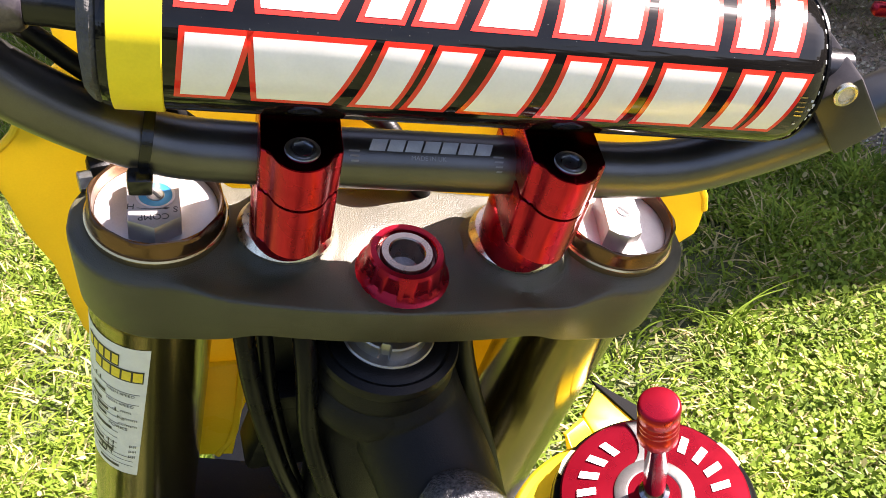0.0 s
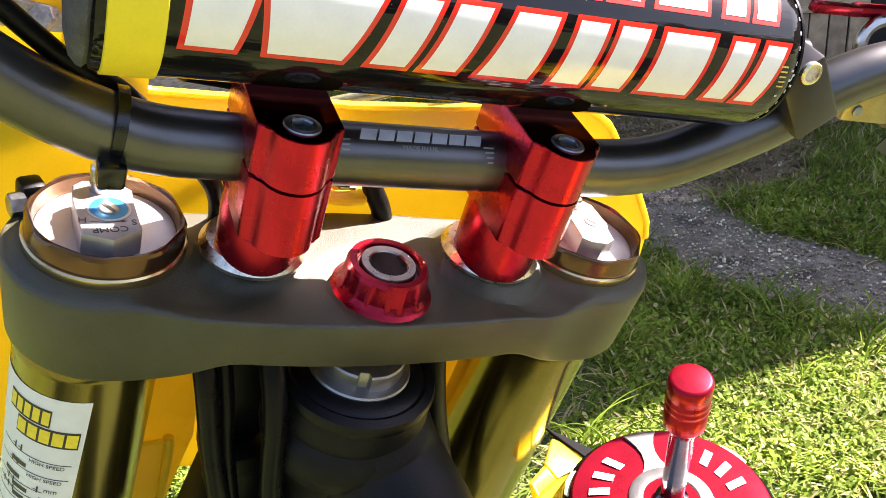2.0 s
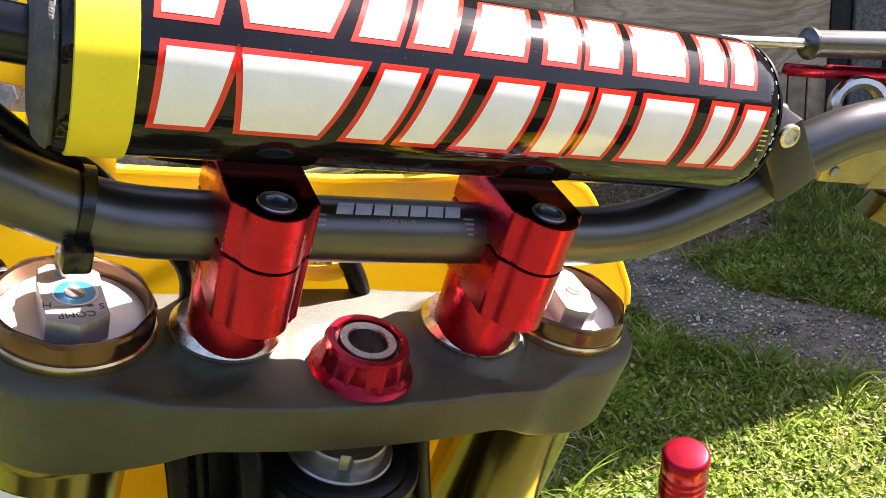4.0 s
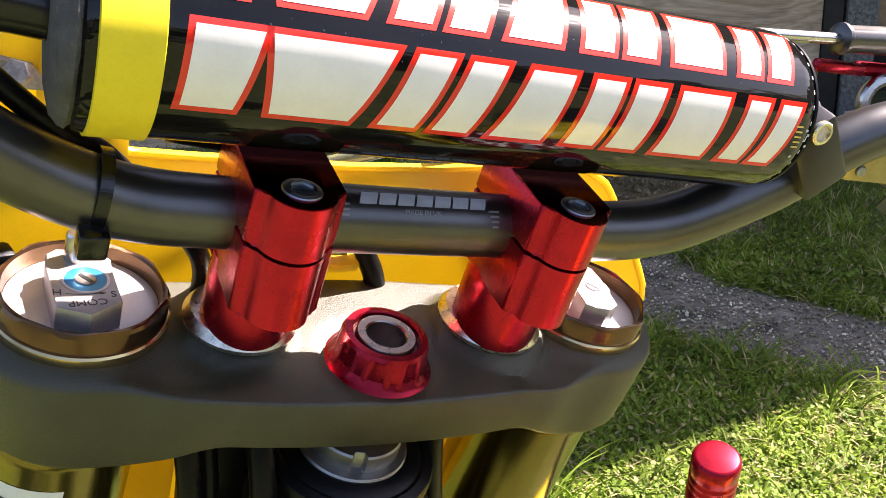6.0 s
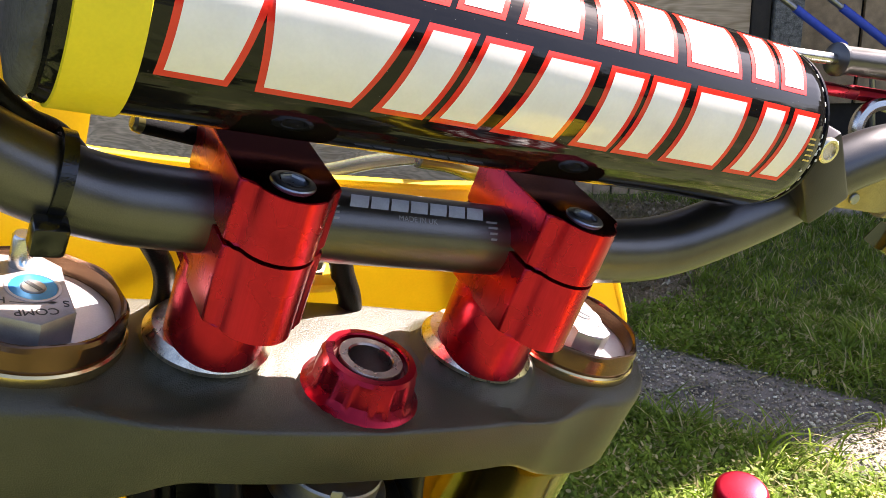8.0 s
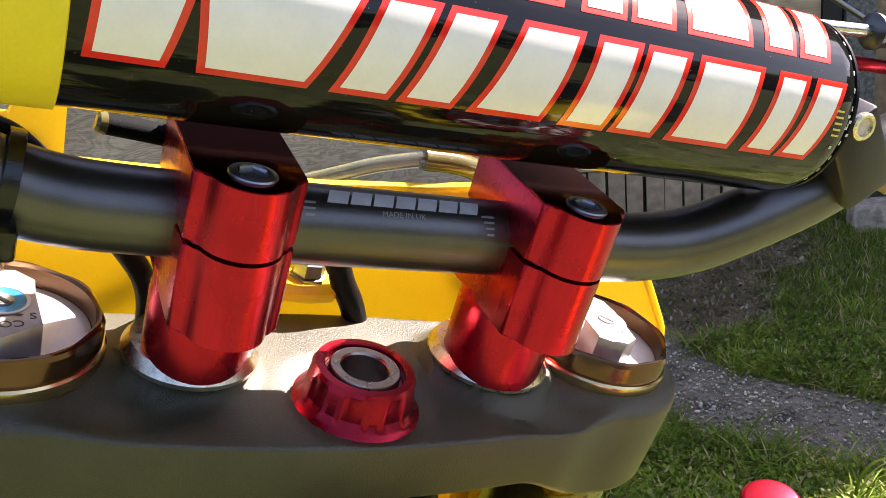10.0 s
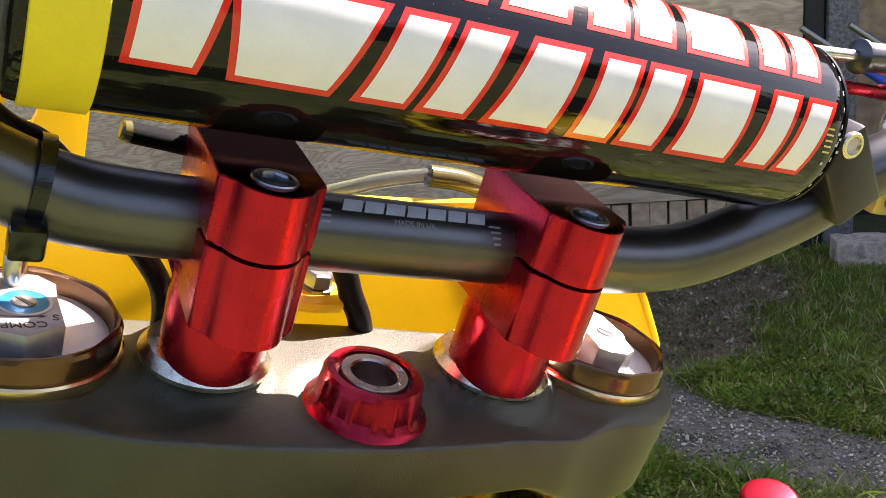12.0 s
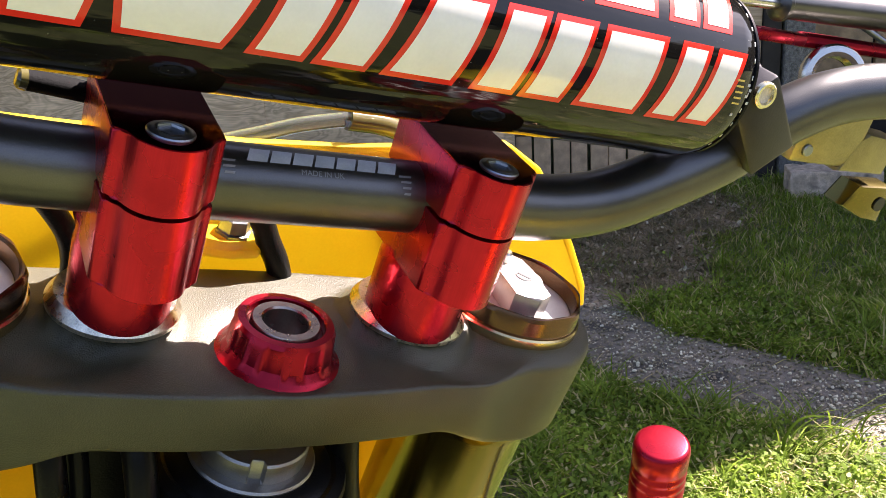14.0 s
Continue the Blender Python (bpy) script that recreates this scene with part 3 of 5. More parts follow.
def fork(sign):
    at = place(sign * FX, FY, 0)
    tube = part("fork_tube", leant(turned([(0.5, -420), (26.9, -420), (26.9, -49), (27.5, -47.5), (27.5, -43), (26.9, -41.5), (26.9, -4), (0.5, -4)], 64, at @ place(-1.2, 0, 0))), M_fork, bike, "olive gold anodised upper fork tube")
    part("tube_lip", turned([(25.5, -4), (27.4, -3.6), (27.9, -2.6), (27.9, 0.4), (27.3, 1.1), (25.5, 1.3)], 64, at, close=False), M_gold, tube, "polished gold fork tube lip")

    def flats(a, k):
        return min(1.0, 0.958 / math.cos((a + 0.2) % (math.pi / 4) - math.pi / 8)) if 3 <= k <= 5 else 1.0

    cap = part("fork_cap", turned([(24, 0.5), (26.6, 1.1), (26.9, 2.0), (26.9, 7.6), (26.3, 8.9), (25.8, 9.3), (25.0, 9.2), (24.3, 8.2), (24.0, 4.5), (23.6, 1.8)], 96, at, flats, close=False), M_bronze, bike, "bronze anodised fork cap ring", 18)
    part("cap_face", turned([(23.9, 1.4), (23.6, 2.6), (22.2, 3.0), (14.0, 2.8), (0.3, 2.8)], 48, at), M_steel, cap, "machined silver cap face")
    hexagon = part("hexagon", prism([(-11.3, 2), (-9.5, -17.3), (0.5, -20.9), (10, -14.2), (8.4, 0.5), (8.4, 8.5), (3.5, 13.5), (-8, 13.5), (-11.3, 10.4)] if sign < 0 else [(-8.6, 8.5), (-8.6, 0.5), (-10, -14.2), (-2.4, -19.6), (5.2, -15.2), (7.2, 2), (7.2, 10), (4, 13.5), (-4, 13.5)], 2.4, 13.0, 0.5, at), M_hexagon, cap, "silver hexagon with engraved letters")
    mid = at @ place(-0.2, -3.2, 0)
    part("adjuster_lip", turned([(7.4, 12.8), (7.4, 13.25), (7.0, 13.4), (6.5, 13.3), (6.4, 12.9)], 40, mid, close=False), M_steel, cap)
    part("adjuster_dial", turned([(6.4, 12.9), (6.3, 13.16), (3.5, 13.16), (3.4, 12.6)], 40, mid, close=False), M_blue if sign < 0 else M_steel, cap, "blue ring round the adjuster" if sign < 0 else "silver ring round the adjuster")
    part("adjuster_screw", turned([(3.3, 12.4), (3.3, 13.3), (3.0, 13.6), (0.2, 13.6)], 24, mid), M_cast, cap)
    # Flat black bar paints the dark of the uncut slot.
    part("screw_slot", block((5.4, 1.3, 0.4), mid @ place(0, 0, 13.6) @ pose(0, 0, 0, 0, 0, 130), 0), M_ink, cap)
    return tube, cap


_, cap_left = fork(-1)
_, cap_right = fork(1)
face_at = place(-FX, FY, 13.06)
lettering("COMP", 3.0, face_at @ place(-0.2, -14.9, 0) @ pose(0, 0, 0, 0, 0, 188), "engraved_word", M_ink, cap_left)
lettering("S", 3.0, face_at @ place(7.6, -10.4, 0) @ pose(0, 0, 0, 0, 0, 180), "engraved_letter", M_ink, cap_left)
part("engraved_arrow", swept(glide([(-FX - 6.6, FY - 10.6, 13.05), (-FX - 1, FY - 10.9, 13.05), (-FX + 5.4, FY - 9.9, 13.05)], 5), [0.2] * 9 + [0.9, 0.1], 6, None, 0.2), M_ink, cap_left)
lettering("H", 3.0, face_at @ place(-8.9, -9.8, 0) @ pose(0, 0, 0, 0, 0, 180), "engraved_letter", M_ink, cap_left)
part("bleed_screw", turned([(3.2, 12.6), (3.2, 22.4), (2.7, 23.2), (0.2, 23.2)], 28, place(-100.6, 32.3, 0)), M_bleed, cap_left, "silver bleed screw")
part("bleed_screw", turned([(2.8, 12.6), (2.8, 16.5), (2.3, 17.2), (0.2, 17.2)], 28, place(95, 33, 0)), M_bleed, cap_right, "silver bleed screw")

# Steering head under the clamp
part("castle_nut", turned([(14, -46), (20.8, -46), (21.2, -45), (20.6, -44.2), (17.6, -43.8), (17.8, -43.2), (17.8, -37), (17.2, -36.2), (14, -36)], 160, wave=lambda a, k: 1.0 - (0.13 if k in (5, 6, 7) and abs(math.cos(2 * a + 0.46)) > 0.955 else 0)), M_cast, bike, "silver slotted steering nut")
part("dust_seal", turned([(24, -54), (32.5, -54), (33.2, -51), (32.4, -48.5), (29, -47.2), (27.5, -47.8), (25.5, -46.4), (20, -46)], 64), M_black, bike, "black rubber dust seal")
head = part("steering_head", turned([(27, -260), (28, -112), (29.5, -92), (33.6, -86), (35.4, -79), (34.6, -72), (31.6, -67), (33.2, -62), (32.4, -54), (20, -54)], 64), M_frame, bike, "dark painted steering head of the frame")
part("frame_spar", swept(glide([(2, -2, -62), (14, -12, -90), (32, -46, -114), (57, -95, -171), (82, -158, -236)], 8), [24, 25, 27, 28, 29] + [30] * 28, 32, flat=0.95), M_frame, bike, "dark frame spar running back from the head")
part("lower_triple_clamp", prism([*arc(-FX, FY, 36, 70, 290, 20), (-40, -26), (40, -26), *arc(FX, FY, 36, -110, 110, 20), (40, 52), (-40, 52)], -286, -254, 2), M_frame, bike, "black lower triple clamp")

# Prints on the handlebar
def bar_print(x, across, width, height, name, mat, parent):
    """A small flat print on the bar at an angle across from its top towards the rider."""
    bm = bmesh.new()
    rows = []
    for k in range(4):
        a = radians(across + (k / 3 - 0.5) * math.degrees(height / BR))
        rows.append([bm.verts.new(mm(x + s * width / 2 + 0.35 * (0.5 - k / 3) * height, BY - (BR + 0.08) * math.sin(a), BZ + (BR + 0.08) * math.cos(a))) for s in (-1, 1)])
    for a, b in zip(rows, rows[1:]):
        bm.faces.new((a[0], a[1], b[1], b[0]))
    return part(name, bm, mat, parent, smooth=60)


for i in range(7):
    bar_print(-18.5 + 6.6 * i, 20, 5.8, 4.8, "logo_mark", M_greylogo, handlebar)


def around_bar(me, across):
    for v in me.vertices:
        a = radians(across) - v.co.y / (BR * MM)
        r = (BR + 0.08) * MM + v.co.z
        v.co = Vector((v.co.x, BY * MM - r * math.sin(a), BZ * MM + r * math.cos(a)))


origin_print = lettering("MADE IN UK", 1.7, pose(0, 0, 0), "made_in_print", M_fineprint, handlebar, 0.03)
around_bar(origin_print.data, 43)
for x, n in ((-27.5, 3), (26.5, 4)):
    for i in range(n):
        bar_print(x + 0.2 * i, 34 + 9 * i, 4.0 - 0.6 * i, 0.7, "fine_print", M_fineprint, handlebar)

# Zip tie and the cable that it holds
TIE = aimed((-99.0, BY, 53.2), (-1, 0, 0.14))
tie = part("zip_tie", turned([(BR + 0.2, -2.0), (BR + 1.2, -1.8), (BR + 1.2, 1.8), (BR + 0.2, 2.0)], 40, TIE, close=False), M_nylon, bike, "black nylon zip tie round the handlebar")
part("tie_head", block((8.6, 6.6, 9.6), place(-100.7, -4.0, 44.0, 14, 0, 3), 1.3), M_nylon, tie)
part("kill_switch_wire", swept(glide([(-200, 14, 128), (-160, 16, 104), (-139, 19, 90), (-122, 18, 76), (-108, 19, 64), (-98, 23.5, 58), (-86, 26, 46), (-74, 29, 33), (-66, 32, 23), (-60, 33, 13), (-57, 38, -2), (-56, 48, -30)], 8), 3.5, 16), M_black, bike, "black sheathed wire along the bar")

# Front number plate
def lerp(x, table):
    for (a, p), (b, q) in zip(table, table[1:]):
        if x <= b:
            return p + (q - p) * (x - a) / (b - a)
    return table[-1][1]


PLATE_TOP = [(-172, -15), (-167, -8.5), (-161, -2), (-154.5, 7), (-149, 22), (-134, 42), (-118, 45), (-92, 43), (-84, 34.5), (-60, 33.6), (0, 33.4), (40, 36.6), (70, 41), (100, 47), (119, 38), (134, 22), (147, 7), (157, -6), (163, -14), (167, -24), (169, -36)]
PLATE_LOW = [(-172, -17), (-168, -21), (-165, -28), (-159, -58), (-150, -82), (-142, -136), (-124, -200), (122, -200), (142, -110), (156, -64), (165, -50), (169, -42)]


def plate_y(x, z=0.0):
    return 71 - 11 * (x / 160) ** 2 - 0.06 * z


def front_plate():
    bm, cols = bmesh.new(), []
    xs = [-172 + 341 * i / 124 for i in range(125)]
    for x in xs:
        top, low = lerp(x, PLATE_TOP), lerp(x, PLATE_LOW)
        front, back = [], []
        for k in range(9):
            z = low + (top - low) * k / 8
            front.append(bm.verts.new(mm(x, plate_y(x, z), z)))
            back.append(bm.verts.new(mm(x, plate_y(x, z) + 3, z)))
        cols.append(front + back[::-1])
    for a, b in zip(cols, cols[1:]):
        ring_faces(bm, a, b)
    bm.faces.new(cols[0])
    bm.faces.new(cols[-1])
    return bm


plate = part("number_plate", front_plate(), M_yellow, bike, "glossy yellow plastic front number plate", 40)
part("plate_rim", swept([(x, plate_y(x, lerp(x, PLATE_TOP)) + 1, lerp(x, PLATE_TOP)) for x in [-171 + 338 * i / 90 for i in range(91)]], 1.9, 10), M_yellow, plate)


def slotted(outline, hole, y0, y1):
    """A panel in the xz plane with a hole through it; both outlines have the same number of points."""
    bm = bmesh.new()
    rings = [[bm.verts.new(mm(x, y, z)) for x, z in line] for y in (y0, y1) for line in (outline, hole)]
    for a, b in ((rings[0], rings[1]), (rings[1], rings[3]), (rings[3], rings[2]), (rings[2], rings[0])):
        ring_faces(bm, a, b)
    return bm


part("plate_tower", slotted([(-83.5, 52), (-83.5, 84), (-88, 97), (-106, 97), (-113, 84), (-113, 52), (-113, 32), (-83, 32)], [(-97.6, 52), (-98.2, 55.5), (-101, 58), (-104, 58), (-106.4, 55.5), (-107, 52), (-105, 47.6), (-99, 47.6)], 64, 70), M_yellow, plate, "yellow upright of the plate with a slot")
UPRIGHT = pose(0, 0, 0, 90, 0, 0)
part("plate_arm", prism([(-126.4, 65.8), (-114.6, 65.2), (-110.6, 55), (-108, 55), (-108, 101), (-113.5, 101), (-118, 88.5), (-124.9, 71)], -68.5, -65, 0.6, UPRIGHT), M_yellow, plate)
part("plate_arm", block((30, 5, 26), place(-122, 72, 43, 0, -8, 0), 1.5), M_yellow, plate)
part("plate_tongue", prism([(-20, 43), (-6, 41), (3, 42.5), (6, 47), (6, 74), (-22, 74), (-22, 47)], 2.5, 6.5, 1.6, None), M_yellow, plate, "yellow mounting tongue of the plate")
part("plate_bolt", turned([(6.6, 6.4), (6.6, 7.6), (5.6, 8.0), (5.2, 12.4), (4.4, 13.0), (0.2, 13.0)], 6, place(-3.5, 54, 0)), M_zinc, plate, "silver hexagon bolt")
holder = part("plate_bracket", prism([(-152, 58.5), (-139, 58), (-123, 56.6), (-110.6, 56.8), (-112, 61), (-114.8, 64.3), (-122.8, 65), (-134, 69), (-152, 72)], -65, -61.5, 0.8, UPRIGHT), M_galvanised, bike, "scuffed galvanised plate bracket")
part("bracket_bolt", turned([(4.6, 0), (4.6, 2.6), (4.0, 3.2), (0.2, 3.2)], 6, aimed((-119.0, 61.5, 62.0), (-0.4, -1, 0.6))), M_galvanised, holder, "shiny faceted bolt head")
strap = part("rubber_strap", swept(glide([(-76.3, 32, 61.4), (-62, 32.5, 59.8), (-50, 34, 57.6)], 6), [4.2] * 11 + [3.6, 1.8], 20, None, 0.72), M_matt, bike, "black rubber strap end behind the bar")
part("strap_tip", swept([(-78.8, 31.8, 61.7), (-78.2, 31.8, 61.6), (-76.5, 32, 61.4)], [2.8, 3.8, 4.3], 20, None, 0.75), M_olive, strap, "yellow tip")

# Hoses ahead of the clamp
part("brake_hose", swept(glide([(-14, 60, 28), (-6, 53, 27), (0.5, 47, 20), (6.5, 46.3, 8.5), (13, 46, -3.5), (22, 50, -30), (26, 56, -90)], 8), 4.3, 16), M_black, bike, "black brake hose")
part("breather_hose", swept(glide([(-62, 84, 4), (-30, 80, 20), (4.6, 76, 34.7), (20, 75, 41), (38, 75, 45.5)], 8), 2.9, 18), M_hose, bike, "clear plastic breather hose")
part("hose_end", swept(glide([(37, 75, 45.4), (56, 76, 44), (84, 80, 34), (110, 84, 10)], 8), 4.2, 14), M_olive, bike, "olive tinted hose end")

# Pinch bolt and guide at the left fork
guide = part("cable_guide", block((9, 9, 8), place(-122, 47, 2, 0, 0, 20), 2.0), M_black, bike, "black cable guide beside the fork")
part("pinch_bolt", turned([(4.4, 0), (4.4, 5), (3.9, 5.5), (0.2, 5.5)], 6, aimed((-124, 41, 0), (-0.95, -0.3, 0))), M_zinc, guide, "zinc hexagon bolt")

part("pen_mark", swept(glide([(FX - 5, FY - 14, 13.1), (FX, FY - 13, 13.1), (FX + 3, FY - 9, 13.1), (FX, FY - 5, 13.1), (FX - 2, FY - 9, 13.1)], 6), 0.28, 6, None, 0.3), M_ink, cap_right, "thin black pen stroke")

# Fork decal
def on_tube(angle, z, lift=0.15):
    r = (26.9 + lift)
    return mm(-FX - 1.2 + LEAN * (z + 12) + r * math.cos(radians(angle)), FY + r * math.sin(radians(angle)), z)


def decal_angle(along, down):
    """along from 0 at the right edge to 1 at the left edge, down from 0 to 1."""
    return -88 - 11 * down - 94 * along


def decal(a0, a1, d0, d1, lift, name, mat, parent, label=""):
    bm, rows = bmesh.new(), []
    for i in range(13):
        a = a0 + (a1 - a0) * i / 12
        rows.append([bm.verts.new(on_tube(decal_angle(a, d), -57 - 107 * d, lift)) for d in [d0 + (d1 - d0) * k / 4 for k in range(5)]])
    for p, q in zip(rows, rows[1:]):
        for k in range(4):
            bm.faces.new((p[k], p[k + 1], q[k + 1], q[k]))
    return part(name, bm, mat, parent, label, 80)


sticker = decal(0, 1, 0, 1, 0.12, "decal", M_sticker, bike, "white service decal with small print")
for d, a, b in ((0.07, 0.3, 0.75), (0.16, 0.04, 0.62)):
    shape = decal(a, b, d - 0.01, d + 0.075, 0.2, "logo_shape", M_ink, sticker)
    for i in range(5):
        w = (b - a) / 5
        decal(a + w * i + 0.012, a + w * (i + 1) - 0.01, d, d + 0.065, 0.28, "logo_fill", M_inkyellow, sticker)


def decal_word(text, height, along, down, name="decal_word"):
    ob = lettering(text, height, pose(0, 0, 0), name, M_ink, sticker, 0.02)
    for v in ob.data.vertices:
        x, y, z = v.co / MM
        d = down - y / 107
        v.co = on_tube(decal_angle(along, d) + math.degrees(x / 26.9), -57 - 107 * d, 0.25 + z)


for d in (0.34, 0.42):
    decal_word("HIGH SPEED", 1.9, 0.27, d)
for text, d, a in (("mm", 0.47, 0.19), ("Kg/mm", 0.525, 0.17), ("cc/mm", 0.575, 0.16), ("FORKS", 0.61, 0.27), ("psi", 0.745, 0.08), ("psi", 0.79, 0.08), ("psi", 0.835, 0.08)):
    decal_word(text, 2.5, a, d)
for d in (0.32, 0.40, 0.485, 0.535, 0.585, 0.66, 0.71, 0.755, 0.80, 0.845, 0.88, 0.92):
    decal(0.06 if d < 0.48 or d > 0.84 else 0.26, 0.8, d, d + 0.004, 0.2, "ruled_line", M_ink, sticker)
for a, b, d in ((0.45, 0.62, 0.37), (0.5, 0.7, 0.45), (0.4, 0.58, 0.5), (0.42, 0.56, 0.55), (0.34, 0.6, 0.64), (0.45, 0.7, 0.78), (0.3, 0.62, 0.82), (0.4, 0.55, 0.87), (0.22, 0.5, 0.945)):
    decal(a, b, d, d + 0.022, 0.2, "print_bar", M_ink, sticker)

for d, a, n in ((0.3, 0.52, 2), (0.38, 0.54, 2), (0.47, 0.3, 1), (0.49, 0.56, 2), (0.535, 0.55, 3), (0.76, 0.3, 2), (0.8, 0.3, 2), (0.85, 0.32, 3)):
    for i in range(n):
        decal(a + 0.07 * i, a + 0.07 * i + 0.016, d - 0.012, d + 0.022, 0.22, "pen_stroke", M_ink, sticker)
        decal(a + 0.07 * i, a + 0.07 * i + 0.045, d + 0.005, d + 0.009, 0.22, "pen_stroke", M_ink, sticker)

# Wiring and hoses beside the steering head
part("wiring_loom", swept(glide([(-66, 10, -20), (-62, -8, -45), (-55, -12, -85), (-42, -14, -138), (-28, -10, -190), (-14, -4, -260)], 8), 4.6, 16), M_gloss, bike, "black wiring loom")
part("wiring_loom", swept(glide([(-58, 14, -20), (-53, -2, -55), (-48, -6, -92), (-36, -8, -150), (-20, -6, -210), (-6, 0, -280)], 8), 3.8, 16), M_gloss, bike, "black wiring loom")
part("clutch_cable", swept(glide([(-42, 6, -20), (-36, -14, -52), (-31, -19, -98), (-20, -24, -140), (-6, -26, -185), (6, -20, -260)], 8), 5.0, 16), M_gloss, bike, "black clutch cable")
part("connector", block((22, 16, 30), place(-38, 12, -116, 8, 6, 10), 3), M_black, bike, "black block among the wiring looms")
# Two added filler blocks: black put where the gaps beside the head look dark.
part("connector", block((40, 26, 80), place(-34, 22, -150, 8, 6, 10), 4), M_black, bike, "black block among the wiring looms")
part("connector", block((27, 16, 88), place(-43, 22, -78, 6, -6, 0), 4), M_black, bike, "black block among the wiring looms")
part("overflow_hose", swept(glide([(28, 2, -20), (36, 0, -56), (49, 0, -95), (64, -8, -135), (84, -30, -190)], 8), 5.2, 16), M_black, bike, "black rubber hose")

# Yellow shrouds low on both sides
def sheet(points, thick, mat, name, label, rounded=1.2):
    """A plastic panel: a quadrilateral-sided outline in space, given thickness along its mean normal."""
    p = [Vector(q) for q in points]
    n = sum(((b - a).cross(c - b) for a, b, c in zip(p, p[1:] + p[:1], p[2:] + p[:2])), Vector()).normalized()
    bm = bmesh.new()
    low = [bm.verts.new(q * MM) for q in p]
    top = [bm.verts.new((q + n * thick) * MM) for q in p]
    ring_faces(bm, low, top)
    a, b = bm.faces.new(low), bm.faces.new(top)
    bmesh.ops.bevel(bm, geom=list({e for f in (a, b) for e in f.edges}), offset=rounded * MM, segments=2, affect="EDGES", profile=0.5)
    return part(name, bm, mat, bike, label, 40)


sheet([(-90, 58, -60), (-48, 62, -60), (-46, 60, -150), (-58, 52, -192), (-62, 44, -228), (-88, 44, -228), (-92, 50, -160)], 4, M_shroud, "radiator_shroud", "yellow radiator shroud seen behind the fork")
part("shroud_lip", swept(glide([(-60, 52, -141), (-59.4, 50, -150), (-61, 50, -190), (-63, 48, -212), (-71, 45, -228)], 6), 2.6, 12), M_yellow, bike, "rolled edge of the radiator shroud")
sheet([(-80, 47, -142), (-61, 49, -142), (-63, 47, -196), (-66, 45, -218), (-84, 44, -226)], 4, M_shroud, "radiator_shroud", "yellow lower panel of the radiator shroud")
sheet([(30, 60, -40), (92, 62, -40), (96, 58, -170), (84, 52, -215), (62, 56, -170)], 4, M_shroud, "radiator_shroud", "yellow radiator shroud seen behind the fork")
sheet([(130.2, 19.3, -128.1), (119, 4.1, -128.8), (124, -8.3, -130.5), (133, -8.1, -131.2), (149.4, -0.5, -131.7), (160, -14, -134), (178, -40, -138), (186, -32, -137), (166, -4, -134), (148, 12, -130.5)], 3, M_yellow, "side_shroud", "yellow side shroud beside the tank")
sheet([(118.6, 4.1, -128.6), (106, -4.8, -129.4), (109.1, -14.6, -131), (112, -22, -150), (124, -14, -148), (124, -8.3, -130.8)], 3, M_yellow, "shroud_flank", "yellow flank of the side shroud")
sheet([(130.6, 20.2, -125.6), (149.5, 0.2, -129), (160.5, -13.4, -131), (178, -38, -135), (186, -32, -134), (153, 9.6, -128), (128, 25.6, -125)], 2, M_matt, "shroud_grip", "black edge panel of the shroud")

# Fuel tank and its cap
CAP = aimed((96.5, -88.7, -35.5), (-0.29, 0.12, 0.95))
STEM = aimed((96.5, -88.7, -35.5), (-0.326, 0.031, 0.945))
TANK = aimed((80.0, -95.0, -40.5), (-0.31, 0.12, 0.94))
tank = part("fuel_tank", turned([(0.5, -80), (50, -80), (50, -50), (48.5, -28), (45.5, -16), (43.5, -11), (41.5, -9.6), (39.5, -11.5), (0.5, -13)], 64, TANK), M_yellow, bike, "yellow plastic fuel tank round the filler")
fuel_cap = part("fuel_cap", turned([(0.5, -11), (41, -11), (41.5, -8), (40, -4.5), (37.6, -2.4), (37.0, -2.2), (0.5, -2.2)], 72, CAP), M_gloss, bike, "black fuel cap body with red top")
disc = part("cap_disc", turned([(37.2, -2.6), (37.2, -0.9), (36.4, -0.1), (12, 0.9), (10, 0.7), (9.5, -1.9)], 72, CAP, close=False), M_redgloss, fuel_cap, "red anodised cap disc")
part("cap_hub", turned([(15.6, 0.4), (15.6, 1.3), (14.8, 1.8), (10.8, 1.8), (9.8, 1.0)], 56, CAP, close=False), M_cast, fuel_cap, "silver hub ring")
flare = [(13.5, -7.0), (16, -4.4), (19.5, -2.9), (24, -2.5), (28, -3.2), (31.6, -4.6), (34.6, -7.0)]
for i in range(3):
    outline = flare + [(35.6, 0)] + [(x, -y) for x, y in reversed(flare)]
    part("cap_spoke", prism(outline, 0.3, 1.15, 0.3, CAP @ pose(0, 0, 0, 0, 0, 73 + 120 * i)), M_cast, fuel_cap, "silver spoke of the cap")
    for k in range(4):
        a = 13 + 120 * i + (k - 1.5) * 17
        m = CAP @ pose(0, 0, 0, 0, 0, a) @ place(26.5, 0, 0.62)
        part("logo_mark", prism([(-3.8, -2.4), (3.8, -0.9), (3.8, 2.4), (-3.8, 0.9)], 0, 0.25, 0, m), M_white, fuel_cap)
    part("cap_window", prism([(36.6, -7), (39.2, -6), (40.2, 0), (39.2, 6), (36.6, 7), (37.4, 0)], -3.4, -2.6, 0.2, CAP @ pose(0, 0, 0, 0, 0, 133 + 120 * i)), M_clear, fuel_cap)
part("cap_well", turned([(10.4, 1.4), (9.4, -2), (0.3, -2)], 40, CAP), M_redgloss, fuel_cap)
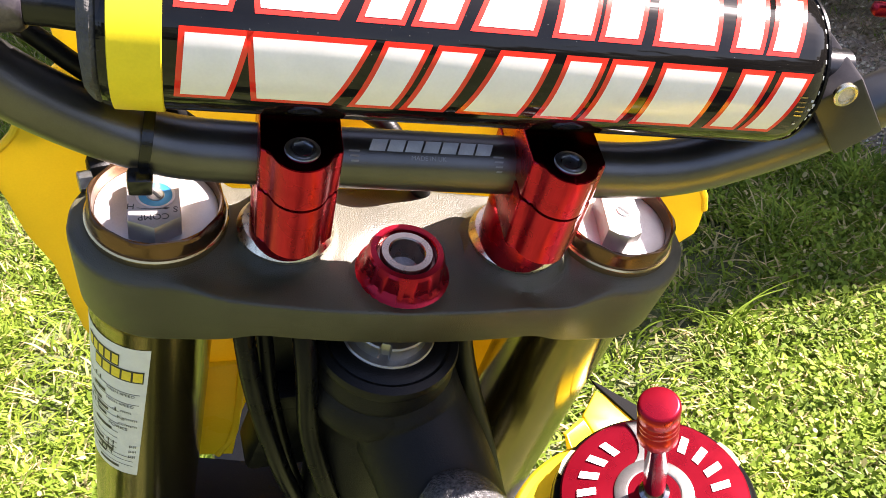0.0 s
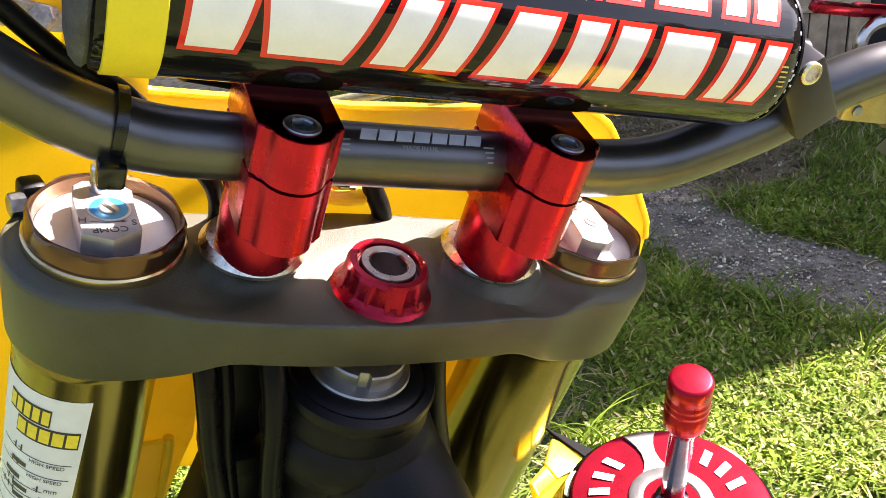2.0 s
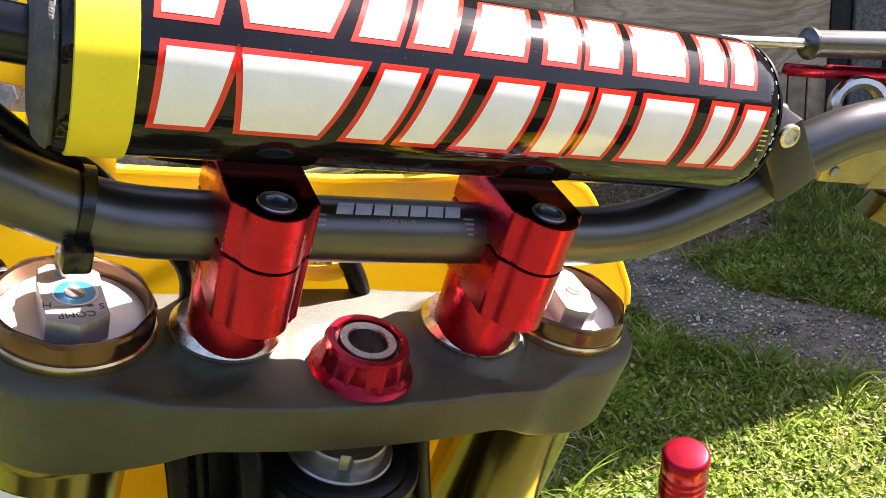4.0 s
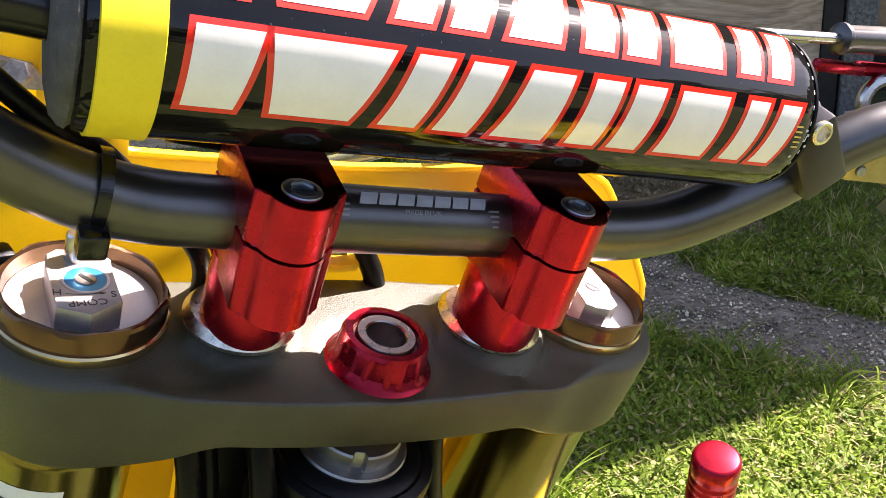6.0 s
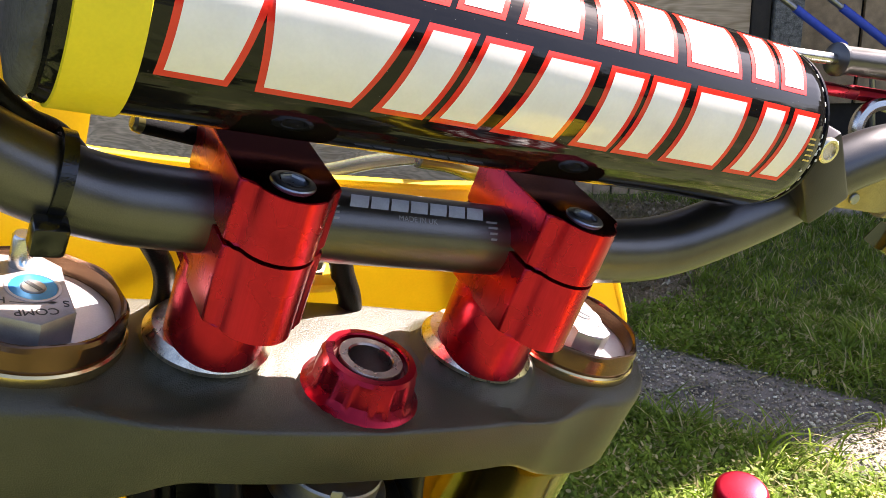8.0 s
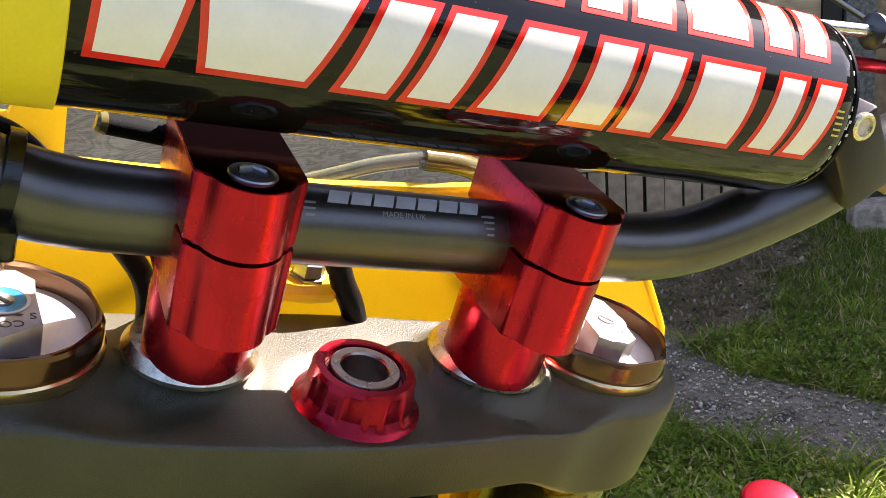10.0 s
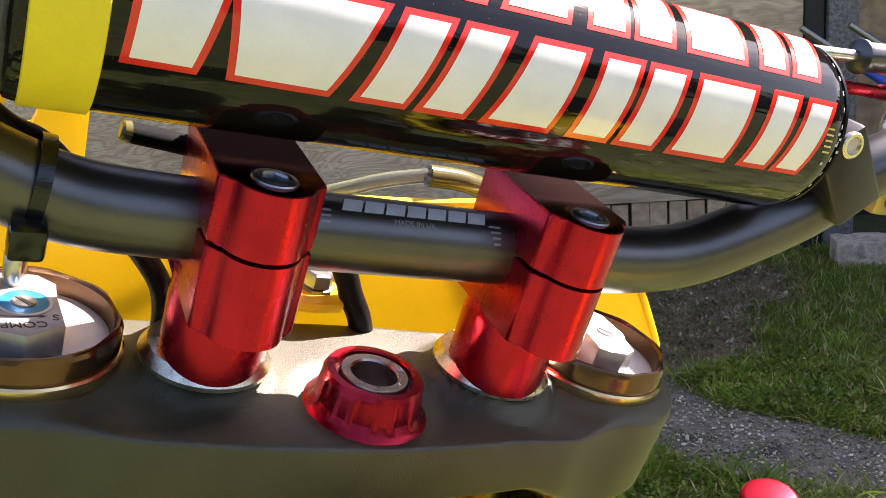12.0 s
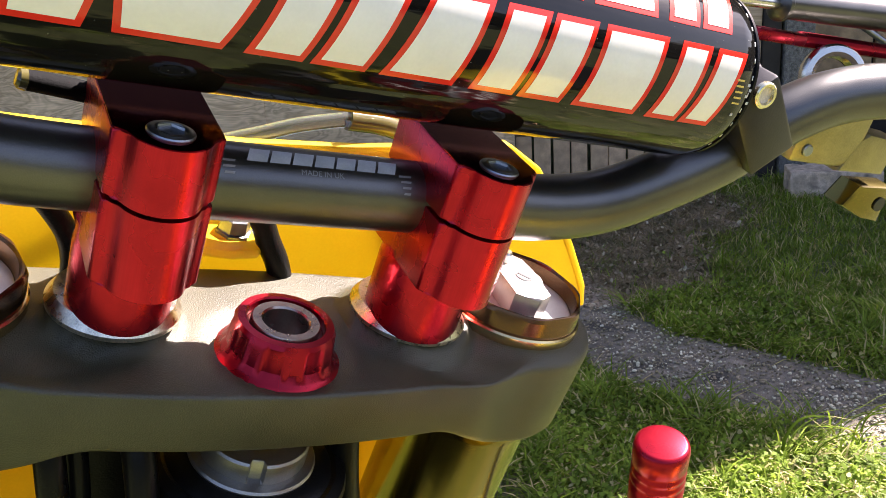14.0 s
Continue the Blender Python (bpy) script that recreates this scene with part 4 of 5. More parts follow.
part("vent_stem", turned([(6.0, 0), (6.0, 3), (4.4, 4), (4.4, 40), (4.9, 41), (4.9, 48), (0.3, 48)], 32, STEM), M_darkchrome, fuel_cap, "chrome vent stem")
grooves = [(6.6, 44.6), (7.4, 46)]
for z in (53, 56, 59):
    grooves += [(7.5, z - 0.5), (7.2, z), (7.2, z + 1.1), (7.5, z + 1.6)]
part("vent_knob", turned([*grooves, (7.6, 65.2), (7.4, 66.5), (6.8, 67.2), (6.1, 67.4), (0.3, 67.5)], 48, STEM), M_redgloss, fuel_cap, "red anodised grooved vent knob")
part("crinkle_guard", swept(glide([(18, -54, -88), (35, -67, -92), (51, -80, -108), (67, -110, -136)], 6), [7, 11.5, 14.5, 16.5, 17.5, 18.2] + [18.6] * 13, 24), M_grit, bike, "black crinkle-finish frame guard")

# Tank body and seat run back along the frame, which is turned against the steered bars
BACK = place(94, -95, 0, 0, 0, 38.4)


# Tank body lies out of view, added so pad and clamp mirror yellow.
def tank_body():
    bm, rows = bmesh.new(), []
    for i in range(15):
        f = i / 14
        y, w = -98 - 235 * f, 44 * math.sin(math.pi * min(0.5, 0.12 + f)) - 6 * f
        rows.append([bm.verts.new(BACK @ mm(w * math.cos(a), y, -132 + 40 * f + (50 if math.sin(a) > 0 else 70) * math.sin(a) * (0.72 + 0.28 * min(1.0, 4 * f)))) for a in [2 * math.pi * k / 28 for k in range(28)]])
    for a, b in zip(rows, rows[1:]):
        ring_faces(bm, a, b)
    bm.faces.new(rows[0])
    bm.faces.new(rows[-1])
    return bm


part("tank_body", tank_body(), M_yellow, bike, "unseen yellow tank body added for yellow reflections", 50)


# Unseen seat behind the tank, added so bar and pad mirror black
def seat():
    bm, rows = bmesh.new(), []
    for i in range(15):
        f = i / 14
        y, z, w = -190 - 470 * f, -78 + 128 * f - 22 * math.sin(math.pi * f), 62 + 60 * min(1.0, f * 2)
        rows.append([bm.verts.new(BACK @ mm(w * math.sin(a), y - 110, z - 46 + 46 * math.cos(a) ** 0.5 if abs(a) < 1.5 else z - 110)) for a in [-1.57 + 3.14 * k / 16 for k in range(17)]])
    for a, b in zip(rows, rows[1:]):
        ring_faces(bm, a, b)
    bm.faces.new(rows[0])
    bm.faces.new(rows[-1])
    return bm


part("seat", seat(), M_black, bike, "unseen black seat added to darken reflections", 50)

# Front brake controls on the throttle side
lever_rod = part("lever_rod", swept([(90, 30, 121.4), (146.6, 30, 126.4), (171, 30, 128.6)], 2.3, 16), M_bleed, bike, "thin silver control rod")
part("master_cylinder", swept([(169, 30, 128.4), (170.4, 30, 128.6), (172, 30, 128.8), (173, 30, 129), (220, 30, 133.6), (290, 27, 140)], [4.0, 6.4, 6.4, 5.4, 6.0, 6.4], 28), M_bar, bike, "dark grey cylinder with a rounded collar")
brake = part("control_lever", block((25, 5, 4.6), place(179, 31, 117.2, 0, -3, -2), 1.2), M_redgloss, bike, "red anodised control lever")
part("lever_blade", block((112, 7, 5.6), place(245, 30, 121.4, 0, -4, -3), 2.6), M_redgloss, brake)
perch = part("lever_perch", swept(glide([(228, 24, 106), (246, 18, 110), (280, 6, 116)], 6), [6, 7.5, 9, 10, 10, 10, 10, 10, 10, 10, 10, 10, 9], 24), M_rodblack, bike, "black cast lever perch")
part("perch_ring", turned([(7.6, -4), (11.6, -4), (12.8, -2), (12.8, 1), (11.8, 3), (9.6, 3.2), (8.0, 2.0), (7.6, -3)], 48, aimed((203.6, 20, 108.6), (-0.45, -0.8, 0.3)), close=False), M_bleed, perch, "chrome ring")
part("ring_stem", swept([(213, 24, 106), (222, 26, 106), (236, 24, 107)], 4, 14), M_darkchrome, perch)
housing = part("throttle_housing", block((34, 14, 24), place(214, 21, 86.5, 0, -3, -6), 2.6), M_tintcast, bike, "cast throttle housing under the bar, tinted olive for mirrored grass")
part("housing_lug", prism([(-10, -9), (-6, 5), (-1, 9), (18, 8), (18, -8)], -7, 7, 2.5, place(233, 19, 82.5) @ UPRIGHT), M_tintcast, housing)
# The darker fork metal here takes the place of shade on the lug.
part("housing_lug", prism([(-14, -3), (-9, 7), (12, 8), (14, -9), (2, -8)], -6, 6, 2.2, place(250, 18, 62) @ UPRIGHT), M_fork, housing, "lug in darker olive in place of shade")
# Black disc stands in for the shade inside a bolt hole.
part("lug_hole", turned([(3.2, 0), (3.2, 0.6), (0.2, 0.6)], 24, aimed((258, 11.9, 62), (0, -1, 0))), M_ink, housing)
part("housing_screw", turned([(2.4, -1), (2.4, 0.9), (2.0, 1.2), (0.2, 1.2)], 24, aimed((203, 15, 80), (-0.1, -1, 0.1))), M_zinc, housing)
# Block and arm kept out of view, added to shade the right fork boss.
shade_box = part("brake_reservoir", block((72, 60, 24), place(258, 84, 174, 0, 0, 0), 5), M_gloss, bike, "unseen black block added to shade the right fork boss")
part("reservoir_arm", swept([(280, 28, 142), (282, 60, 152), (280, 84, 160)], 8, 14), M_gloss, shade_box)

# Clutch perch on the other side
cl = part("clutch_perch", turned([(13, -16), (17, -15), (18.5, -10), (18.5, 10), (17, 15), (13, 16)], 40, aimed((-226, BY, 116), (-0.98, 0, 0.1))), M_gloss, bike, "black clutch lever perch on the bar")
part("perch_arm", block((40, 14, 22), place(-230, -8, 118, 0, 10, 15), 4), M_gloss, cl)

# Lower legs, wheel and tyre carry the bike
WHEEL = place(-36, 52, -722)
for sign in (-1, 1):
    part("lower_leg", leant(turned([(0.5, -760), (22, -760), (24, -700), (23, -415), (0.5, -415)], 40, place(sign * FX - 1.2, FY, 0))), M_cast, bike, "silver lower fork leg")
wheel = part("front_wheel", turned([(268, -17), (276, -20), (284, -18), (284, 18), (276, 20), (268, 17)], 64, WHEEL @ pose(0, 0, 0, 0, 90, 0), close=False), M_gloss, bike, "black wheel rim")
part("tyre", turned([(282, -20), (302, -38), (328, -36), (344, -20), (348, 0), (344, 20), (328, 36), (302, 38), (282, 20)], 64, WHEEL @ pose(0, 0, 0, 0, 90, 0), close=False), M_black, wheel, "knobbly black tyre")
part("hub", turned([(0.5, -48), (30, -48), (30, 48), (0.5, 48)], 32, WHEEL @ pose(0, 0, 0, 0, 90, 0)), M_cast, wheel)
for i in range(32):
    a = 2 * math.pi * i / 32
    p, q = Vector((20 * (1 if i % 2 else -1), 28 * math.sin(a), 28 * math.cos(a))), Vector((0, 270 * math.sin(a + (0.35 if i % 4 < 2 else -0.35)), 270 * math.cos(a + (0.35 if i % 4 < 2 else -0.35))))
    part("spoke", swept([p + Vector((-36, 52, -722)), q + Vector((-36, 52, -722))], 1.8, 6), M_zinc, wheel)

# ---- ground and surroundings ----
def path_centre(y):
    return 1.535 + 0.38 * max(0.0, 1.9 - y) ** 2 + 0.12 * max(0.0, y - 2.4)


def ground():
    bm = bmesh.new()
    edges = [-300, -60, -15, -6, -3, *[-2 + 0.1 * i for i in range(66)], 6, 10, 20, 60, 300]
    grid = [[bm.verts.new((x, y, 0.012 * noise.noise(Vector((x * 2, y * 2, 0))) if abs(x) < 6 and abs(y) < 8 else 0.0)) for x in edges] for y in edges]
    for a, b in zip(grid, grid[1:]):
        for i in range(len(edges) - 1):
            bm.faces.new((a[i], a[i + 1], b[i + 1], b[i]))
    return bm


tagged(new("ground", finish("ground", ground(), M_soil)), "grassy soil ground", "ground", kind="structure")

# Shed front: a plane turned 30 degrees, 4.3 m off
SHED = pose(2.15, 3.724, 0, 0, 0, -30)


def upright(name, x0, x1, z0, z1, depth, y, mat, parent=None, label="", category="", kind=""):
    bm = block(((x1 - x0) * 1000, depth * 1000, (z1 - z0) * 1000), place((x0 + x1) * 500, y * 1000, (z0 + z1) * 500), 3)
    ob = new(name, finish(name, bm, mat, 30))
    if parent:
        ob.parent = parent
    else:
        ob.matrix_world = SHED
    return tagged(ob, label, category, kind=kind)


shed = new("shed")
shed.matrix_world = SHED
tagged(shed, "old timber shed clad in weathered plywood and boards", "shed")
upright("plywood_sheet", -6.0, -0.97, 0.0, 2.7, 0.02, -0.05, M_lightply, shed)
upright("plywood_sheet", -0.97, 0.242, 0.0, 2.7, 0.02, -0.047, M_lightply, shed)
upright("plywood_sheet", 0.245, 1.43, 0.27, 2.7, 0.02, 0.004, M_ply, shed)
upright("corner_post", 1.435, 1.52, 0.0, 2.7, 0.1, 0.03, M_dark, shed)
upright("log_post", 1.535, 1.67, 0.0, 2.7, 0.12, 0.02, M_bark, shed)
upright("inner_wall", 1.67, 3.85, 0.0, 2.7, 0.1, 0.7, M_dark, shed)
for i in range(4):
    upright("weathered_panel", 1.7 + 0.52 * i, 2.2 + 0.52 * i, 0.35, 1.9, 0.03, 0.6, M_board, shed)
# Unseen end wall, set and raised so its corner shades the lawn.
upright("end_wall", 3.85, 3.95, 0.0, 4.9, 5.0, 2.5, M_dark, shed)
# Unseen wall, added so its top edge casts the lawn's shade line.
side = block((4600, 520, 5050), place(1850, 200, 2525), 3)
shadow_wall = new("wall_side", finish("wall_side", side, M_dark, 30))
shadow_wall.matrix_world = pose(5.63, 1.28, 0, 0, 0, -1.7)
tagged(shadow_wall, "unseen wall added to cast the shade edge on the lawn", "wall", kind="structure")
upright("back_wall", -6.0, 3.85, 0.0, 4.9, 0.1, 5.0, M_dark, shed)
# Unseen upper wall and roof; their height is chosen for the shed's shadow.
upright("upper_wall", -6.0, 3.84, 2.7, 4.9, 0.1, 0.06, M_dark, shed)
upright("roof", -6.2, 3.95, 4.9, 5.05, 5.3, 2.5, M_roof, shed)
g = random.Random(4)
for i in range(13):
    x0 = 0.25 + 0.092 * i + g.uniform(-0.003, 0.003)
    upright("skirt_board", x0, x0 + 0.084 + g.uniform(-0.006, 0.004), 0.0, 0.27 + g.uniform(-0.015, 0.0), 0.02, 0.015 + g.uniform(0, 0.006), M_board, shed)

# Wheelbarrow leaning by the shed
barrow = new("wheelbarrow")
barrow.matrix_world = SHED
tagged(barrow, "grey steel wheelbarrow with blue rubber grips, tipped against the shed", "wheelbarrow")
for dx in (0.0, 0.2):
    handle = part("handle", swept([((1.30 + dx) * 1000, -400, 1060), ((1.53 + dx) * 1000, -400, 895), ((1.86 + dx) * 1000, -400, 660)], 14, 12), M_cast, barrow)
    part("grip", swept([((1.50 + dx) * 1000, -400, 917), ((1.73 + dx) * 1000, -400, 752)], 19, 14), M_bluegrip, handle, "blue rubber grip")
# Tray is set high to stay out of the camera's view.
part("tray", block((700, 420, 40), place(1100, -200, 1760, 0, 35, 0), 12), M_roof, barrow, "grey steel tray")
part("leg", swept([(1860, -400, 660), (1960, -350, 10)], 13, 12), M_cast, barrow)


# Unseen hedge closing the garden behind and beside the camera, added to darken reflections
def hedge():
    bm, rows, n = bmesh.new(), [], 150
    for k in range(15):
        row = []
        for i in range(n + 1):
            a = radians(100 + 268 * i / n)
            f = k / 14
            r = 9.5 + 1.2 * noise.noise(Vector((a * 5, f * 3, 0))) + 0.5 * noise.noise(Vector((a * 22, f * 9, 4))) + 1.6 * f
            top = 2.7 + 0.9 * noise.noise(Vector((a * 3, 7, 1))) + 0.7 * noise.noise(Vector((a * 19, 2, 5)))
            row.append(bm.verts.new((r * math.cos(a), r * math.sin(a), top * f)))
        rows.append(row)
    for a, b in zip(rows, rows[1:]):
        for i in range(n):
            bm.faces.new((a[i], a[i + 1], b[i + 1], b[i]))
    return bm


tagged(new("hedge", finish("hedge", hedge(), M_hedge, 0)), "tall dark green hedge added unseen to darken reflections", "hedge", kind="structure")

# ---- grass, clover, straw and gravel ----
def scatter(n, x0, x1, y0, y1, keep, seed):
    g = np.random.default_rng(seed)
    pts = np.stack([g.uniform(x0, x1, n), g.uniform(y0, y1, n)], -1)
    return pts[keep(pts[:, 0], pts[:, 1], g)]


def path_mask(x, y):
    c = 1.535 + 0.38 * np.maximum(0.0, 1.9 - y) ** 2 + 0.12 * np.maximum(0.0, y - 2.4)
    w = 0.21 + 0.03 * np.sin(3.1 * y) + 0.03 * np.sin(9.0 * y + 1.0)
    return np.where((y > 0.2) & (y < 4.5), np.abs(x - c) / w, 9.0)


def bare(x, y):
    """Worn, strawy patches."""
    return np.sin(5.3 * x + 2.1 * np.sin(3.7 * y)) + np.sin(6.1 * y + 1.7 * np.sin(4.3 * x)) + 0.6 * np.sin(17 * x + 5 * y)


def strips(name, pts, height, width, bend, mat, label, seed, spread=0.35, rows=3):
    """Many bent blades in one mesh; height and width are (least, most) in metres."""
    g = np.random.default_rng(seed)
    n = len(pts)
    h, w = g.uniform(*height, n), g.uniform(*width, n)
    turn, lean = g.uniform(0, 2 * np.pi, n), g.uniform(*bend, n)
    side = np.stack([np.cos(turn), np.sin(turn), 0 * turn], -1)
    ahead = np.stack([-np.sin(turn), np.cos(turn), 0 * turn], -1)
    base = np.c_[pts, np.full(n, -0.004)]
    verts, k = np.empty((n, 2 * rows + 1, 3)), 0
    for r in range(rows):
        f = r / rows
        mid = base + ahead * (lean * h * f * f)[:, None] + np.array([0, 0, 1.0]) * (h * f * (1 - 0.35 * lean * f))[:, None]
        half = side * (0.5 * w * (1 - 0.35 * f))[:, None]
        verts[:, 2 * r], verts[:, 2 * r + 1] = mid - half, mid + half
    verts[:, -1] = base + ahead * (lean * h)[:, None] + np.array([0, 0, 1.0]) * (h * (1 - 0.35 * lean))[:, None]
    per = 2 * rows + 1
    quads = [(2 * r, 2 * r + 1, 2 * r + 3, 2 * r + 2) for r in range(rows - 1)]
    offs = np.arange(n) * per
    loops = np.concatenate([np.array([v for q in quads for v in q] + [per - 3, per - 2, per - 1])[None] + offs[:, None]]).ravel()
    sizes = np.tile([4] * len(quads) + [3], n)
    me = bpy.data.meshes.new(name)
    me.vertices.add(n * per)
    me.vertices.foreach_set("co", verts.ravel())
    me.loops.add(len(loops))
    me.loops.foreach_set("vertex_index", loops.astype(np.int32))
    me.polygons.add(len(sizes))
    me.polygons.foreach_set("loop_start", np.r_[0, np.cumsum(sizes)[:-1]].astype(np.int32))
    me.update(calc_edges=True)
    me.validate()
    me.materials.append(mat)
    return tagged(new(name, me), label, "grass", kind="stuff")


def threes(pts, reach, seed):
    """Each place becomes three, set round it like the leaflets of one clover leaf."""
    g = np.random.default_rng(seed)
    turn, r = g.uniform(0, 2 * np.pi, len(pts)), g.uniform(*reach, len(pts))
    return np.concatenate([pts + (r * np.stack([np.cos(turn + k * 2.1), np.sin(turn + k * 2.1)])).T for k in range(3)])


def leaflets(name, pts, size, lift, mat, label, seed, tilt=0.5, sides=5):
    """Small flat round leaves held a little above the soil."""
    g = np.random.default_rng(seed)
    n = len(pts)
    s, z = g.uniform(*size, n), g.uniform(*lift, n)
    turn = g.uniform(0, 2 * np.pi, n)
    nx, ny = g.normal(0, tilt, n), g.normal(0, tilt, n)
    a = np.linspace(0, 2 * np.pi, sides, endpoint=False)
    u = np.stack([np.cos(turn), np.sin(turn), -(nx * np.cos(turn) + ny * np.sin(turn))], -1)
    v = np.stack([-np.sin(turn), np.cos(turn), -(-nx * np.sin(turn) + ny * np.cos(turn))], -1)
    c, shape = np.c_[pts, z], g.uniform(0.35, 0.9, n)
    verts = c[:, None] + s[:, None, None] * (np.cos(a)[None, :, None] * u[:, None] + shape[:, None, None] * np.sin(a)[None, :, None] * v[:, None])
    me = bpy.data.meshes.new(name)
    me.vertices.add(n * sides)
    me.vertices.foreach_set("co", verts.ravel())
    me.loops.add(n * sides)
    me.loops.foreach_set("vertex_index", np.arange(n * sides, dtype=np.int32))
    me.polygons.add(n)
    me.polygons.foreach_set("loop_start", (np.arange(n) * sides).astype(np.int32))
    me.update(calc_edges=True)
    me.materials.append(mat)
    return tagged(new(name, me), label, "plants", kind="stuff")


def stones(name, pts, size, mat, label, seed, high=0.0):
    g = np.random.default_rng(seed)
    n = len(pts)
    ico = bmesh.new()
    bmesh.ops.create_icosphere(ico, subdivisions=1, radius=1.0)
    base = np.array([v.co for v in ico.verts])
    faces = np.array([[v.index for v in f.verts] for f in ico.faces])
    ico.free()
    s = size[0] + (size[1] - size[0]) * g.random(n) ** 3
    shape = g.uniform(0.6, 1.25, (n, 1, 3)) * s[:, None, None] * np.array([1, 1, 0.7])
    verts = base[None] * shape * g.uniform(0.8, 1.15, (n, len(base), 1))
    t = g.uniform(0, 2 * np.pi, n)
    x = verts[..., 0] * np.cos(t)[:, None] - verts[..., 1] * np.sin(t)[:, None]
    y = verts[..., 0] * np.sin(t)[:, None] + verts[..., 1] * np.cos(t)[:, None]
    verts = np.stack([x, y, verts[..., 2]], -1) + np.c_[pts, high + s * 0.25][:, None]
    idx = (faces[None] + (np.arange(n) * len(base))[:, None, None]).reshape(-1, 3)
    me = bpy.data.meshes.new(name)
    me.vertices.add(n * len(base))
    me.vertices.foreach_set("co", verts.ravel())
    me.loops.add(idx.size)
    me.loops.foreach_set("vertex_index", idx.ravel().astype(np.int32))
    me.polygons.add(len(idx))
    me.polygons.foreach_set("loop_start", (np.arange(len(idx)) * 3).astype(np.int32))
    me.update(calc_edges=True)
    me.materials.append(mat)
    return tagged(new(name, me), label, "gravel", kind="stuff")


def path_bed():
    bm, rows = bmesh.new(), []
    for i in range(44):
        y = 0.25 + 0.1 * i
        c, w = path_centre(y), 0.26 + 0.03 * math.sin(3.1 * y) + 0.03 * math.sin(9 * y + 1)
        rows.append([bm.verts.new((c + w * (k / 6 - 0.5) * 2, y, 0.016 + 0.006 * noise.noise(Vector((k, y * 7, 3))) - (0.012 if k in (0, 6) else 0.0))) for k in range(7)])
    for a, b in zip(rows, rows[1:]):
        for k in range(6):
            bm.faces.new((a[k], a[k + 1], b[k + 1], b[k]))
    return bm


tagged(new("gravel_path", finish("gravel_path", path_bed(), M_path)), "narrow grey gravel path through the grass", "path", kind="structure")


def worn(x, y):
    """The bare, strawy corner between path and shed, 1 at its edge."""
    return np.minimum(np.hypot((x - 1.87) / 0.5, (y - 2.4) / 0.44), np.hypot((x - 2.35) / 0.6, (y - 2.8) / 0.44))


# Region fitted to the camera's view; the dense lawn is scattered only here.
def lawn_in_view(x, y):
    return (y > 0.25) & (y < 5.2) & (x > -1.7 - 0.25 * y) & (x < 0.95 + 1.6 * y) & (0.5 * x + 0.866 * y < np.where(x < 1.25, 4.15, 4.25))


near = scatter(260000, -1.8, 2.2, 0.25, 1.75, lambda x, y, g: lawn_in_view(x, y) & (path_mask(x, y) > 0.95 + 0.3 * g.random(len(x))) & (g.random(len(x)) < np.clip(0.75 - 0.45 * bare(x, y), 0.12, 1)), 1)
strips("lawn_grass", near, (0.02, 0.07), (0.0038, 0.0078), (0.5, 1.7), M_grass, "short green lawn grass in sun and shade", 2)
near_side = scatter(60000, 2.15, 3.7, 0.7, 1.75, lambda x, y, g: lawn_in_view(x, y) & (path_mask(x, y) > 0.95 + 0.3 * g.random(len(x))), 45)
strips("side_grass", near_side, (0.02, 0.07), (0.004, 0.008), (0.4, 1.5), M_grass, "short lawn grass beyond the bend of the path", 46)
beyond = scatter(300000, -3, 5, 1.7, 5.2, lambda x, y, g: lawn_in_view(x, y) & (path_mask(x, y) > 0.95 + 0.3 * g.random(len(x))) & (g.random(len(x)) < np.clip(0.8 - 0.2 * bare(x, y), 0.2, 1) * np.where(worn(x, y) < 1, 0.12, 1)), 13)
strips("shaded_grass", beyond, (0.02, 0.07), (0.003, 0.006), (0.3, 1.2), M_grass, "green lawn grass in the shed's shade", 14)
tall = scatter(30000, -1, 5, 0.9, 5.2, lambda x, y, g: lawn_in_view(x, y) & (path_mask(x, y) > 1.0) & (worn(x, y) > 0.8 + 0.4 * g.random(len(x))) & (g.random(len(x)) < np.where(path_mask(x, y) < 2.2, 0.75, 0.25)) & ((y > 1.15) | (np.abs(y - 1.06) < 0.1)), 3)
strips("tall_grass", tall, (0.04, 0.1), (0.003, 0.0055), (0.2, 0.9), M_grass, "longer grass tufts along the gravel path", 4, rows=4)
clover = scatter(60000, -1.8, 2.2, 0.25, 2.0, lambda x, y, g: lawn_in_view(x, y) & (path_mask(x, y) > 1.1) & (g.random(len(x)) < np.clip(0.6 - 0.4 * bare(x, y), 0.03, 1)), 5)
leaflets("clover", threes(clover, (0.002, 0.004), 15), (0.0035, 0.0075), (0.01, 0.045), M_clover, "small clover and weed leaves in the lawn", 6, 0.6, 6)
weeds = scatter(5000, -1.8, 2.2, 0.25, 2.4, lambda x, y, g: lawn_in_view(x, y) & (path_mask(x, y) > 1.2) & (g.random(len(x)) < np.clip(0.4 - 0.4 * bare(y, x), 0.02, 1)), 16)
leaflets("broad_weeds", threes(weeds, (0.006, 0.012), 17), (0.003, 0.008), (0.012, 0.04), M_clover, "broad weed leaves in the lawn", 18, 0.6, 7)
gravel = scatter(190000, 0.3, 3.2, 0.2, 4.4, lambda x, y, g: path_mask(x, y) < 0.6 + 0.6 * g.random(len(x)), 7)
stones("gravel", gravel, (0.0014, 0.006), M_stone, "mixed grey and white gravel stones", 8, 0.019)
